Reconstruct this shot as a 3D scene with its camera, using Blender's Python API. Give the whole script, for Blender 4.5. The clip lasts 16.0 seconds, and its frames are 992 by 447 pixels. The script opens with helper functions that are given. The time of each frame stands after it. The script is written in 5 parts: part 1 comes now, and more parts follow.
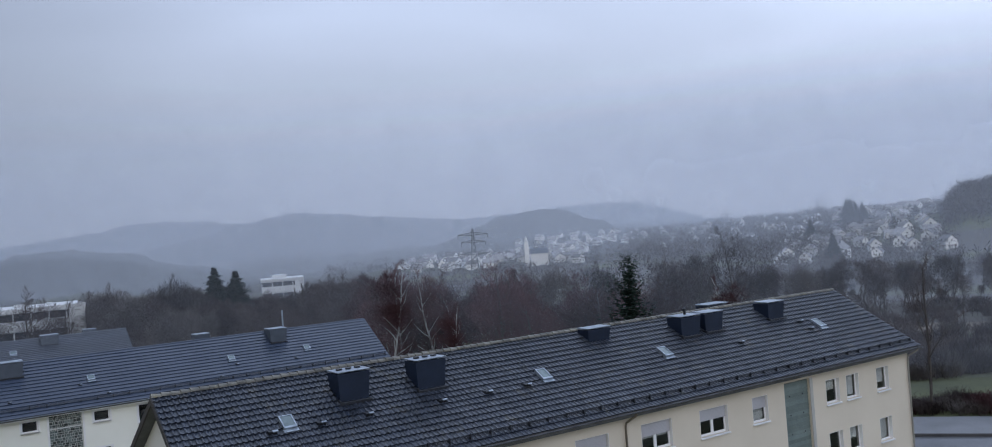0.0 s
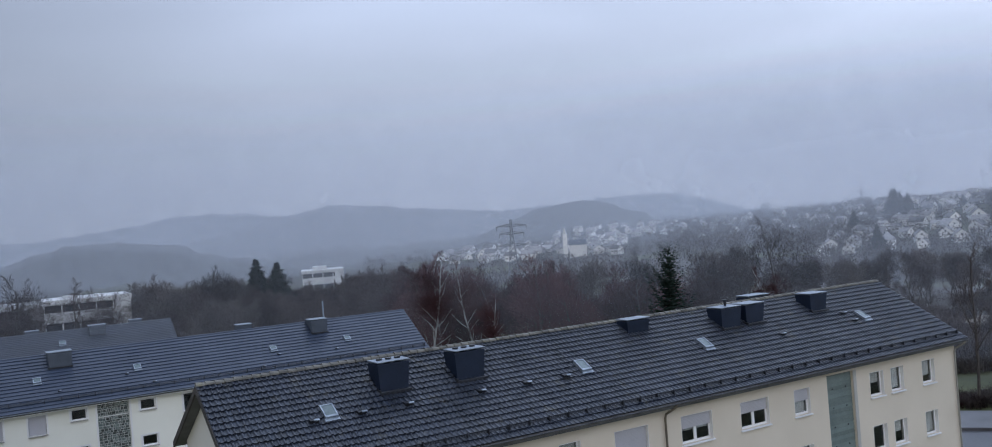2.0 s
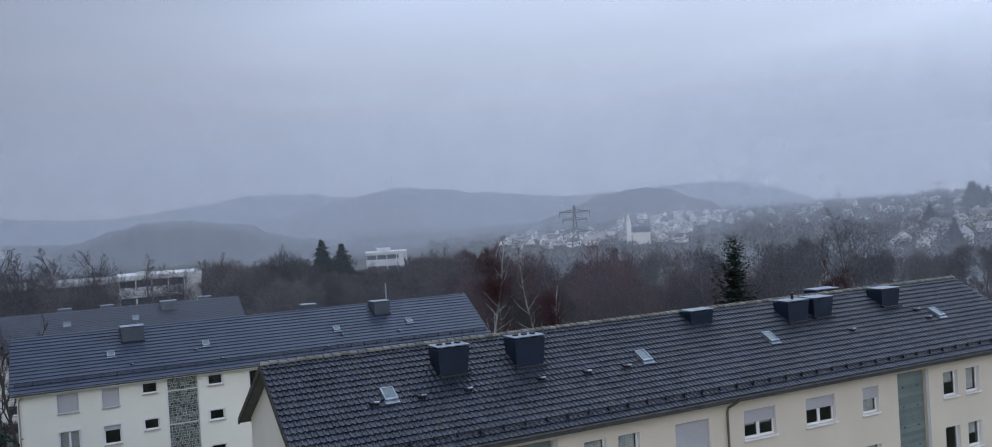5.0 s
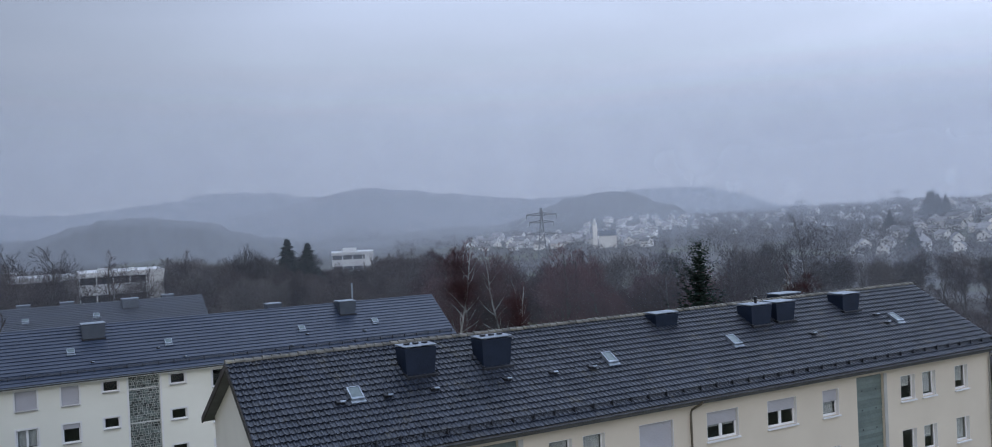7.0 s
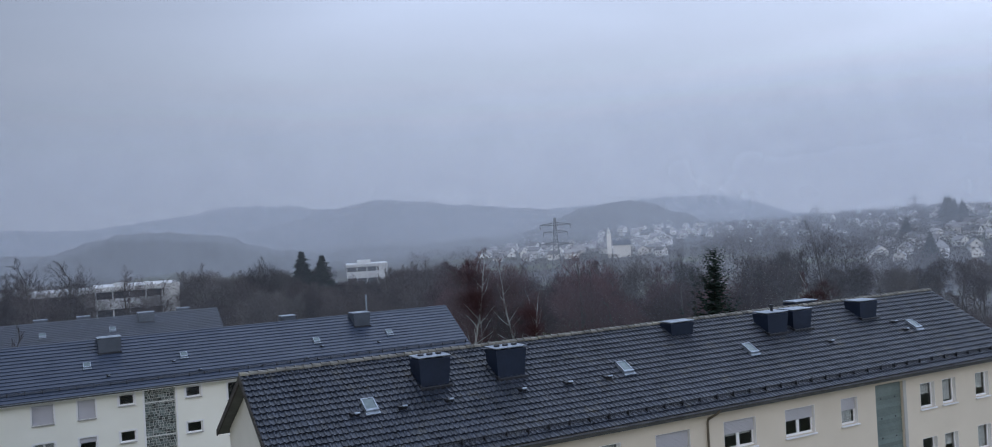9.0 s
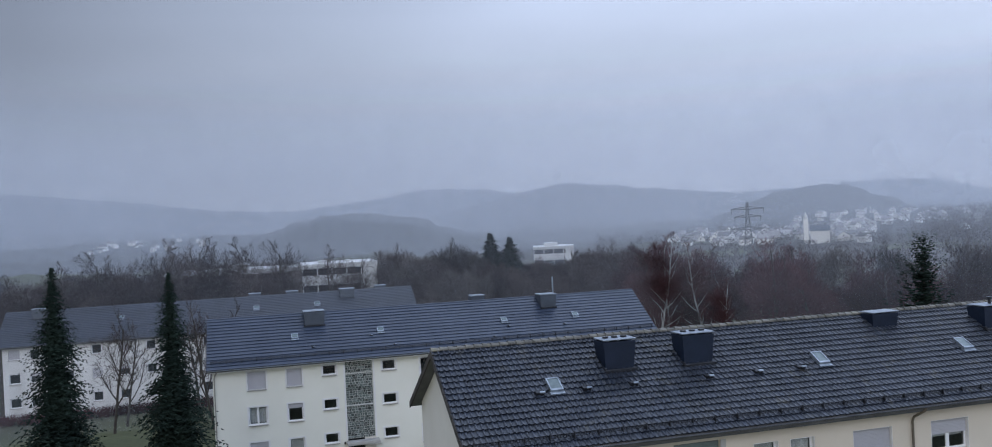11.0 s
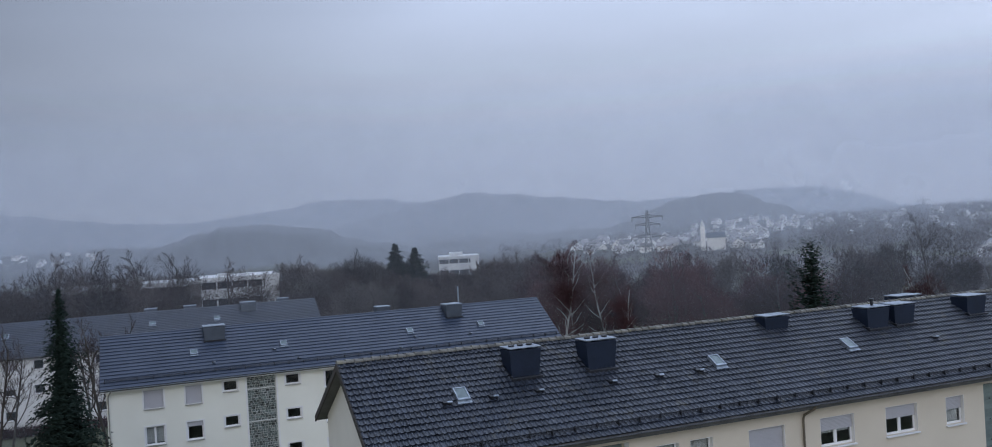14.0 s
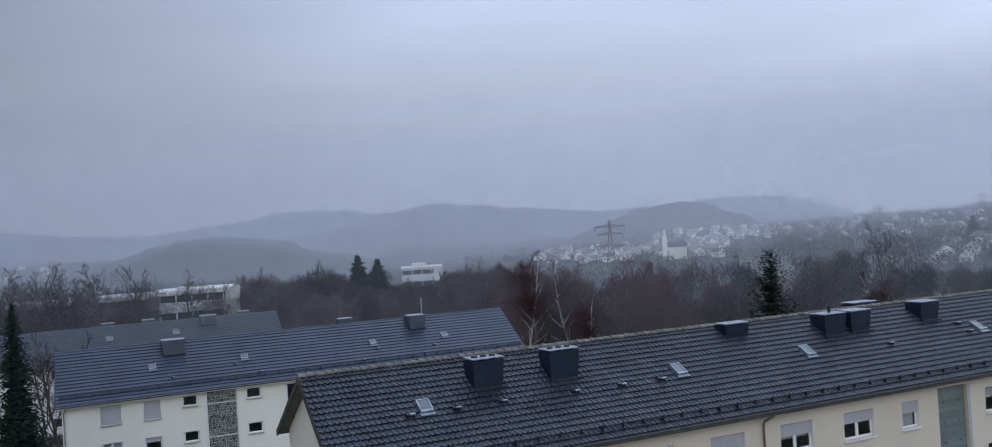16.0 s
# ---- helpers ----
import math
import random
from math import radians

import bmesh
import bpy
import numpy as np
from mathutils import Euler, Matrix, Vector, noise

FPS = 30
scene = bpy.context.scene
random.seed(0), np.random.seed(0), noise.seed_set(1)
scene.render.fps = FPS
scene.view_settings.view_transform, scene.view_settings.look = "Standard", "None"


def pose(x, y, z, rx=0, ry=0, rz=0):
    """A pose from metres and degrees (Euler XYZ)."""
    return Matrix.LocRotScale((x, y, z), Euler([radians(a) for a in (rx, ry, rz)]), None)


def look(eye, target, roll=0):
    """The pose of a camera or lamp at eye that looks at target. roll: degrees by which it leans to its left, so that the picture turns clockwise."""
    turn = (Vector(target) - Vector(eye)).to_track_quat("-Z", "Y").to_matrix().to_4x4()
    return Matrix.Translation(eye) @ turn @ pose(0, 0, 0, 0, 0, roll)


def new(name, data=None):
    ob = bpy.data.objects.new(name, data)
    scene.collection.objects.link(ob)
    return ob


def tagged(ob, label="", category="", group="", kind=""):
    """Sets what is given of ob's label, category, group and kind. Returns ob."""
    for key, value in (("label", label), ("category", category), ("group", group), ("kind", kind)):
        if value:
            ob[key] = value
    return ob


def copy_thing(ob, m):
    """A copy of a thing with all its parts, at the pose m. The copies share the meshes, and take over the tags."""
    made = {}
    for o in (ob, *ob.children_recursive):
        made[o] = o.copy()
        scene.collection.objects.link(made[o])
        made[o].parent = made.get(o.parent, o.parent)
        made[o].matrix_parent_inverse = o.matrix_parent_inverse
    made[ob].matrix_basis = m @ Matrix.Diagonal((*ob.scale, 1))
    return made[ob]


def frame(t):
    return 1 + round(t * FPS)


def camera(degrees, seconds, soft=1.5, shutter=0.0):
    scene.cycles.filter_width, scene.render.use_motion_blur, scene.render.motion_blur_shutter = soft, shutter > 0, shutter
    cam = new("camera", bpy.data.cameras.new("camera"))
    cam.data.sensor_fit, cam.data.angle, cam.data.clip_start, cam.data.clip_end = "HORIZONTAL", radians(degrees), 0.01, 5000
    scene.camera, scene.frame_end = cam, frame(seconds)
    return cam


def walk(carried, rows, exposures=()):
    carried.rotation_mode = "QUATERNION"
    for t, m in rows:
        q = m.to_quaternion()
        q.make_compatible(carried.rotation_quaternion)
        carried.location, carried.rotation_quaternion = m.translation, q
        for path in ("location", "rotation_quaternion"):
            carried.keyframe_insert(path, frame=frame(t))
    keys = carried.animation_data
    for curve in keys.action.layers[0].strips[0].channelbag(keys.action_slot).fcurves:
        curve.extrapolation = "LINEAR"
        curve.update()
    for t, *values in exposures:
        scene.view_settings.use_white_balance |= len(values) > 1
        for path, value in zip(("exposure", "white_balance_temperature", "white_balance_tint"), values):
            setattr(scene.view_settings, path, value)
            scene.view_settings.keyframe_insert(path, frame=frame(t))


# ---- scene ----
cam = camera(57.78, 16.0, soft=1.0)
# seconds, eye x y z, yaw, pitch, roll
PATH = [
    (0.0, -0.001, -0.003, 17.201, -32.752, 0.425, 4.406),
    (0.5, -0.014, -0.023, 17.198, -32.267, 0.454, 4.430),
    (1.0, 0.003, 0.023, 17.209, -31.428, 0.345, 4.459),
    (1.5, -0.015, -0.031, 17.191, -30.772, 0.303, 4.452),
    (2.0, -0.026, -0.020, 17.178, -30.305, 0.078, 4.520),
    (2.5, 0.008, 0.027, 17.190, -29.724, -0.227, 4.727),
    (3.0, 0.040, 0.217, 17.188, -28.095, -0.272, 4.803),
    (3.5, -0.006, 0.185, 17.192, -26.842, -0.311, 4.301),
    (3.7, 0.061, 0.116, 17.216, -26.506, -0.464, 4.129),
    (5.8, 0.093, 0.137, 17.261, -26.872, -0.530, 2.772),
    (6.0, -0.021, 0.038, 17.221, -27.242, -0.485, 2.684),
    (6.5, -0.046, -0.051, 17.194, -27.728, -0.564, 2.707),
    (7.0, -0.046, 0.051, 17.217, -28.383, -0.597, 2.598),
    (7.5, -0.035, -0.043, 17.235, -28.640, -0.347, 2.638),
    (8.0, -0.032, -0.005, 17.223, -28.697, 0.044, 2.928),
    (8.5, 0.032, 0.063, 17.222, -28.631, 0.241, 3.123),
    (9.0, 0.030, 0.127, 17.178, -27.506, 0.126, 3.184),
    (9.5, 0.141, 0.231, 17.226, -20.495, 0.072, 3.035),
    (9.7, 0.202, 0.391, 17.212, -17.766, -0.017, 2.974),
    (11.8, -0.030, -0.118, 17.143, -15.500, -0.385, 2.735),
    (12.0, 0.052, 0.100, 17.172, -15.859, -0.358, 2.471),
    (12.5, -0.037, 0.020, 17.164, -18.037, -0.503, 2.786),
    (13.0, -0.037, -0.092, 17.172, -19.708, -0.380, 3.066),
    (13.5, -0.004, -0.035, 17.181, -20.968, -0.406, 3.307),
    (14.0, -0.057, -0.145, 17.178, -21.701, -0.030, 3.268),
    (14.5, -0.021, -0.133, 17.183, -22.575, 0.180, 3.379),
    (15.0, -0.016, -0.138, 17.189, -23.282, 0.211, 3.511),
    (15.5, -0.037, -0.239, 17.182, -23.720, 0.364, 3.538),
    (16.0, -0.029, -0.197, 17.186, -24.042, 0.495, 3.647),
]
walk(cam, [(t, pose(x, y, z, 90 + pitch, roll, yaw)) for t, x, y, z, yaw, pitch, roll in PATH],
     exposures=((0, 0.0), (3.5, 0.0), (8.5, 0.02), (9.5, -0.03), (11.8, 0.18), (12.2, 0.17), (12.6, 0.1), (13.5, 0.0), (14.5, -0.06), (16, -0.04)))

# ---- sky and light: a wet, overcast winter day ----
world = bpy.data.worlds.new("overcast_sky")
scene.world = world
world.use_nodes = True
wn, wl = world.node_tree.nodes, world.node_tree.links
wn.clear()


def wnode(kind, **values):
    n = wn.new(kind)
    for k, v in values.items():
        n.inputs[k].default_value = v
    return n


w_out = wn.new("ShaderNodeOutputWorld")
w_bg = wnode("ShaderNodeBackground", Strength=1.0)
w_co = wn.new("ShaderNodeTexCoord")
w_sep = wn.new("ShaderNodeSeparateXYZ")
wl.new(w_co.outputs["Generated"], w_sep.inputs[0])
# brightness and tint rise from the horizon to the zenith, as under an even cloud cover
w_ramp = wn.new("ShaderNodeValToRGB")
wl.new(w_sep.outputs["Z"], w_ramp.inputs[0])
el = w_ramp.color_ramp.elements
el[0].position, el[0].color = 0.0, (0.384, 0.410, 0.492, 1)
el[1].position, el[1].color = 1.0, (1.12, 1.34, 1.78, 1)
for position, colour in ((0.05, (0.392, 0.428, 0.526, 1)), (0.13, (0.420, 0.476, 0.606, 1)), (0.26, (0.480, 0.562, 0.748, 1)), (0.45, (0.62, 0.74, 1.0, 1))):
    e = el.new(position)
    e.color = colour
# long, soft cloud forms
w_map = wn.new("ShaderNodeMapping")
w_map.inputs["Scale"].default_value = (1.0, 1.0, 4.2)
wl.new(w_co.outputs["Generated"], w_map.inputs[0])
w_noise = wnode("ShaderNodeTexNoise", Scale=2.1, Detail=2.5, Roughness=0.42, Distortion=0.0)
wl.new(w_map.outputs[0], w_noise.inputs["Vector"])
w_cl = wn.new("ShaderNodeMapRange")
w_cl.inputs["From Min"].default_value, w_cl.inputs["From Max"].default_value = 0.3, 0.7
w_cl.inputs["To Min"].default_value, w_cl.inputs["To Max"].default_value = 0.86, 1.14
wl.new(w_noise.outputs["Fac"], w_cl.inputs[0])
# the cloud is thinner towards +x, where the day is brighter
w_side = wn.new("ShaderNodeMapRange")
w_side.inputs["From Min"].default_value, w_side.inputs["From Max"].default_value = -0.2, 0.95
w_side.inputs["To Min"].default_value, w_side.inputs["To Max"].default_value = 0.46, 1.84
wl.new(w_sep.outputs["X"], w_side.inputs[0])
w_mul = wn.new("ShaderNodeMath")
w_mul.operation = "MULTIPLY"
wl.new(w_cl.outputs[0], w_mul.inputs[0])
wl.new(w_side.outputs[0], w_mul.inputs[1])
w_vm = wn.new("ShaderNodeVectorMath")
w_vm.operation = "SCALE"
wl.new(w_ramp.outputs[0], w_vm.inputs[0])
wl.new(w_mul.outputs[0], w_vm.inputs["Scale"])
w_sky = wn.new("ShaderNodeTexSky")
w_sky.sky_type, w_sky.sun_disc = "NISHITA", False
w_sky.sun_elevation, w_sky.sun_rotation = radians(20), radians(213)
w_dim = wn.new("ShaderNodeVectorMath")
w_dim.operation = "SCALE"
w_dim.inputs["Scale"].default_value = 0.004
wl.new(w_sky.outputs[0], w_dim.inputs[0])
w_add = wn.new("ShaderNodeVectorMath")
wl.new(w_vm.outputs[0], w_add.inputs[0])
wl.new(w_dim.outputs[0], w_add.inputs[1])
wl.new(w_add.outputs[0], w_bg.inputs["Color"])
wl.new(w_bg.outputs[0], w_out.inputs[0])

sun = new("sun", bpy.data.lights.new("sun", "SUN"))
sun.data.energy, sun.data.angle, sun.data.color = 0.85, radians(50), (1.0, 0.97, 0.94)
sun.matrix_world = look((-18, -28, 12), (0, 0, 0))


# ---- materials ----
def mat(name, dark, light, scale=1.0, fine=18.0, rough=0.8, bump=0.2, metal=0.0, per="", spread=0.25, bump_size=0.02, spec=0.5, stretch=(1, 1, 1)):
    """A surface that varies at two scales in world space, and from piece to piece (per: object or island)."""
    m = bpy.data.materials.new(name)
    m.use_nodes = True
    nt = m.node_tree
    b = nt.nodes["Principled BSDF"]
    geo = nt.nodes.new("ShaderNodeNewGeometry")
    mp = nt.nodes.new("ShaderNodeMapping")
    mp.inputs["Scale"].default_value = stretch
    nt.links.new(geo.outputs["Position"], mp.inputs[0])
    big = nt.nodes.new("ShaderNodeTexNoise")
    big.inputs["Scale"].default_value, big.inputs["Detail"].default_value = scale, 6.0
    small = nt.nodes.new("ShaderNodeTexNoise")
    small.inputs["Scale"].default_value, small.inputs["Detail"].default_value = fine, 4.0
    for n in (big, small):
        nt.links.new(mp.outputs[0], n.inputs["Vector"])
    ramp = nt.nodes.new("ShaderNodeValToRGB")
    ramp.color_ramp.elements[0].position, ramp.color_ramp.elements[1].position = 0.33, 0.68
    ramp.color_ramp.elements[0].color, ramp.color_ramp.elements[1].color = (*dark, 1), (*light, 1)
    mix = nt.nodes.new("ShaderNodeMath")
    mix.operation = "MULTIPLY_ADD"
    mix.inputs[1].default_value = 0.65
    half = nt.nodes.new("ShaderNodeMath")
    half.operation = "MULTIPLY"
    half.inputs[1].default_value = 0.35
    nt.links.new(small.outputs["Fac"], half.inputs[0])
    nt.links.new(big.outputs["Fac"], mix.inputs[0])
    nt.links.new(half.outputs[0], mix.inputs[2])
    nt.links.new(mix.outputs[0], ramp.inputs[0])
    colour = ramp.outputs[0]
    if per:
        if per == "object":
            rnd = nt.nodes.new("ShaderNodeObjectInfo").outputs["Random"]
        else:
            rnd = geo.outputs["Random Per Island"]
        mr = nt.nodes.new("ShaderNodeMapRange")
        mr.inputs["To Min"].default_value, mr.inputs["To Max"].default_value = 1 - spread, 1 + spread
        nt.links.new(rnd, mr.inputs[0])
        vm = nt.nodes.new("ShaderNodeVectorMath")
        vm.operation = "SCALE"
        nt.links.new(colour, vm.inputs[0])
        nt.links.new(mr.outputs[0], vm.inputs["Scale"])
        colour = vm.outputs[0]
    nt.links.new(colour, b.inputs["Base Color"])
    b.inputs["Roughness"].default_value, b.inputs["Metallic"].default_value = rough, metal
    b.inputs["Specular IOR Level"].default_value = spec
    if bump:
        bp = nt.nodes.new("ShaderNodeBump")
        bp.inputs["Strength"].default_value, bp.inputs["Distance"].default_value = bump, bump_size
        nt.links.new(small.outputs["Fac"], bp.inputs["Height"])
        nt.links.new(bp.outputs[0], b.inputs["Normal"])
    return m


def add_lichen(m, tint, low, high, scale):
    """Patches of lichen and moss over a tile material."""
    nt = m.node_tree
    b = nt.nodes["Principled BSDF"]
    old = b.inputs["Base Color"].links[0].from_socket
    geo = nt.nodes.new("ShaderNodeNewGeometry")
    n = nt.nodes.new("ShaderNodeTexNoise")
    n.inputs["Scale"].default_value, n.inputs["Detail"].default_value, n.inputs["Roughness"].default_value = scale, 8.0, 0.7
    nt.links.new(geo.outputs["Position"], n.inputs["Vector"])
    r = nt.nodes.new("ShaderNodeMapRange")
    r.inputs["From Min"].default_value, r.inputs["From Max"].default_value = low, high
    nt.links.new(n.outputs["Fac"], r.inputs[0])
    mx = nt.nodes.new("ShaderNodeMix")
    mx.data_type = "RGBA"
    nt.links.new(r.outputs[0], mx.inputs[0])
    nt.links.new(old, mx.inputs[6])
    mx.inputs[7].default_value = (*tint, 1)
    nt.links.new(mx.outputs[2], b.inputs["Base Color"])
    return m


CREAM = mat("cream_render", (0.61, 0.55, 0.465), (0.70, 0.635, 0.54), 0.35, 60, 0.9, 0.15, bump_size=0.004)
GABLE = mat("pale_render", (0.70, 0.68, 0.62), (0.80, 0.78, 0.72), 0.35, 60, 0.9, 0.15, bump_size=0.004)
OFFWHITE = mat("off_white_render", (0.75, 0.745, 0.675), (0.83, 0.825, 0.755), 0.3, 60, 0.9, 0.15, bump_size=0.004)
OLDWHITE = mat("weathered_white_render", (0.56, 0.56, 0.56), (0.80, 0.80, 0.80), 0.5, 30, 0.9, 0.1, bump_size=0.004, stretch=(1, 1, 0.3))
TILE_A = add_lichen(mat("weathered_concrete_tile", (0.013, 0.018, 0.030), (0.038, 0.045, 0.062), 0.9, 25, 0.32, 0.3, per="object", spread=0.28, bump_size=0.006), (0.115, 0.108, 0.085), 0.56, 0.80, 1.1)
TILE_AI = add_lichen(mat("weathered_concrete_tiles", (0.013, 0.018, 0.030), (0.038, 0.045, 0.062), 0.9, 25, 0.32, 0.3, per="island", spread=0.28, bump_size=0.006), (0.115, 0.108, 0.085), 0.56, 0.80, 1.1)
RIDGE_A = add_lichen(mat("lichen_ridge_tile", (0.06, 0.058, 0.055), (0.22, 0.21, 0.18), 2.0, 25, 0.7, 0.3, per="object", spread=0.3), (0.24, 0.22, 0.14), 0.56, 0.75, 3.0)
TILE_B = mat("blue_grey_roof_tiles", (0.022, 0.033, 0.060), (0.042, 0.056, 0.088), 0.5, 3.3, 0.38, 0.2, per="island", spread=0.06)
TILE_C = mat("slate_grey_roof_tiles", (0.014, 0.019, 0.031), (0.025, 0.032, 0.049), 0.4, 12, 0.55, 0.3, per="island", spread=0.15)
SLATE = mat("slate_cladding", (0.004, 0.009, 0.022), (0.011, 0.020, 0.044), 1.4, 14, 0.5, 0.3, spec=0.3)
GREYCLAD = mat("blue_grey_cladding", (0.045, 0.058, 0.080), (0.075, 0.092, 0.120), 1.4, 14, 0.5, 0.2)
LEAD = mat("zinc_sheet", (0.15, 0.18, 0.22), (0.36, 0.41, 0.47), 3, 20, 0.45, 0.1, metal=0.4)
DARKMETAL = mat("dark_metal", (0.012, 0.013, 0.017), (0.030, 0.032, 0.040), 3, 30, 0.45, 0.1, metal=0.3)
GUTTER = mat("grey_gutter_metal", (0.075, 0.08, 0.09), (0.15, 0.155, 0.17), 2, 20, 0.4, 0.1, metal=0.5)
BROWNPIPE = mat("brown_downpipe", (0.10, 0.085, 0.065), (0.16, 0.135, 0.10), 2, 20, 0.5, 0.1)
GREYPIPE = mat("grey_downpipe", (0.22, 0.21, 0.19), (0.34, 0.33, 0.30), 2, 20, 0.5, 0.1)
FRAME = mat("white_window_plastic", (0.74, 0.75, 0.78), (0.82, 0.83, 0.86), 1.5, 30, 0.35, 0.0)
REVEAL = mat("white_reveal_paint", (0.72, 0.72, 0.72), (0.80, 0.80, 0.80), 1.5, 40, 0.7, 0.1)
SHUTTER = mat("pale_roller_shutter", (0.42, 0.42, 0.46), (0.50, 0.50, 0.54), 0.7, 20, 0.5, 0.0)
SILL = mat("grey_sill", (0.34, 0.33, 0.32), (0.46, 0.45, 0.44), 2, 20, 0.6, 0.1)
WHITESILL = mat("white_sill", (0.70, 0.71, 0.74), (0.80, 0.81, 0.84), 2, 20, 0.5, 0.1)
PANELGREEN = mat("green_grey_glass_block", (0.105, 0.14, 0.14), (0.17, 0.215, 0.205), 1.2, 12, 0.45, 0.3, per="object", spread=0.16)
MOSAIC = mat("dark_mosaic_stone", (0.055, 0.075, 0.075), (0.18, 0.21, 0.20), 3, 20, 0.5, 0.2, per="island", spread=0.75)
JOINT = mat("pale_mortar", (0.50, 0.51, 0.50), (0.64, 0.65, 0.63), 2, 30, 0.9, 0.1)
WOOD = mat("dark_stained_wood", (0.035, 0.032, 0.03), (0.075, 0.065, 0.058), 2, 20, 0.7, 0.2)
SOFFIT = mat("weathered_soffit_board", (0.085, 0.088, 0.09), (0.15, 0.15, 0.15), 2, 20, 0.7, 0.2)
INTERIOR = mat("dim_room", (0.10, 0.115, 0.13), (0.17, 0.19, 0.21), 1, 10, 0.9, 0)
CURTAIN = mat("net_curtain", (0.40, 0.41, 0.43), (0.55, 0.56, 0.58), 4, 30, 0.9, 0.0)
ASPHALT = mat("wet_asphalt", (0.038, 0.041, 0.048), (0.075, 0.078, 0.086), 0.35, 30, 0.42, 0.15)
PAVING = mat("wet_concrete_paving", (0.025, 0.026, 0.030), (0.11, 0.11, 0.12), 0.35, 8, 0.40, 0.1)
KERB = mat("kerb_stone", (0.04, 0.04, 0.045), (0.09, 0.09, 0.095), 1, 20, 0.8, 0.2)
BARK = mat("grey_brown_bark", (0.030, 0.026, 0.024), (0.075, 0.064, 0.055), 3, 25, 0.95, 0.4)
BIRCHBARK = mat("white_birch_bark", (0.06, 0.055, 0.055), (0.50, 0.49, 0.48), 1.6, 9, 0.8, 0.2, stretch=(1, 1, 0.35))
TWIG = mat("bare_brown_twigs", (0.036, 0.029, 0.029), (0.068, 0.054, 0.051), 0.15, 2, 0.95, 0, per="object", spread=0.7, spec=0.12)
REDTWIG = mat("red_brown_twigs", (0.050, 0.023, 0.025), (0.088, 0.041, 0.043), 0.15, 2, 0.95, 0, per="object", spread=0.6, spec=0.12)
FARTWIG = mat("hazy_brown_twigs", (0.036, 0.032, 0.032), (0.070, 0.060, 0.056), 0.02, 0.4, 0.95, 0, per="island", spread=0.5)
JAMB = mat("grey_jamb_paint", (0.36, 0.36, 0.35), (0.46, 0.46, 0.45), 1.5, 40, 0.7, 0.1)
TRACK = mat("bare_tan_earth", (0.085, 0.072, 0.055), (0.15, 0.125, 0.095), 0.25, 4, 0.9, 0.3, bump_size=0.05)
GREYTWIG = mat("grey_bare_twigs", (0.050, 0.045, 0.045), (0.095, 0.085, 0.080), 0.15, 2, 0.95, 0, per="object", spread=0.7, spec=0.12)
NEEDLE = mat("dark_spruce_needles", (0.007, 0.014, 0.012), (0.022, 0.036, 0.026), 0.8, 6, 0.85, 0, per="island", spread=0.4, spec=0.12)
TOWNWHITE = mat("town_white_render", (0.74, 0.74, 0.73), (0.86, 0.86, 0.85), 0.05, 4, 0.9, 0, per="object", spread=0.22)
TOWNROOF = mat("town_roof_tiles", (0.09, 0.088, 0.095), (0.26, 0.25, 0.25), 0.05, 3, 0.5, 0, per="object", spread=0.75)
CONCRETE = mat("white_facade_panel", (0.44, 0.45, 0.46), (0.70, 0.71, 0.71), 0.35, 6, 0.8, 0.05)
WINGWALL = mat("brown_grey_wing_render", (0.13, 0.12, 0.12), (0.24, 0.225, 0.22), 0.35, 6, 0.8, 0.05)
STEEL = mat("galvanised_steel", (0.10, 0.11, 0.12), (0.16, 0.17, 0.18), 1, 10, 0.6, 0, metal=0.4)


def glass_material():
    m = bpy.data.materials.new("window_glass")
    m.use_nodes = True
    b = m.node_tree.nodes["Principled BSDF"]
    b.inputs["Base Color"].default_value = (0.75, 0.80, 0.82, 1)
    b.inputs["Transmission Weight"].default_value = 1.0
    b.inputs["Roughness"].default_value, b.inputs["IOR"].default_value = 0.02, 1.46
    return m


GLASS = glass_material()
DARKGLASS = mat("dark_far_window", (0.012, 0.014, 0.018), (0.030, 0.034, 0.040), 0.5, 3, 0.15, 0)


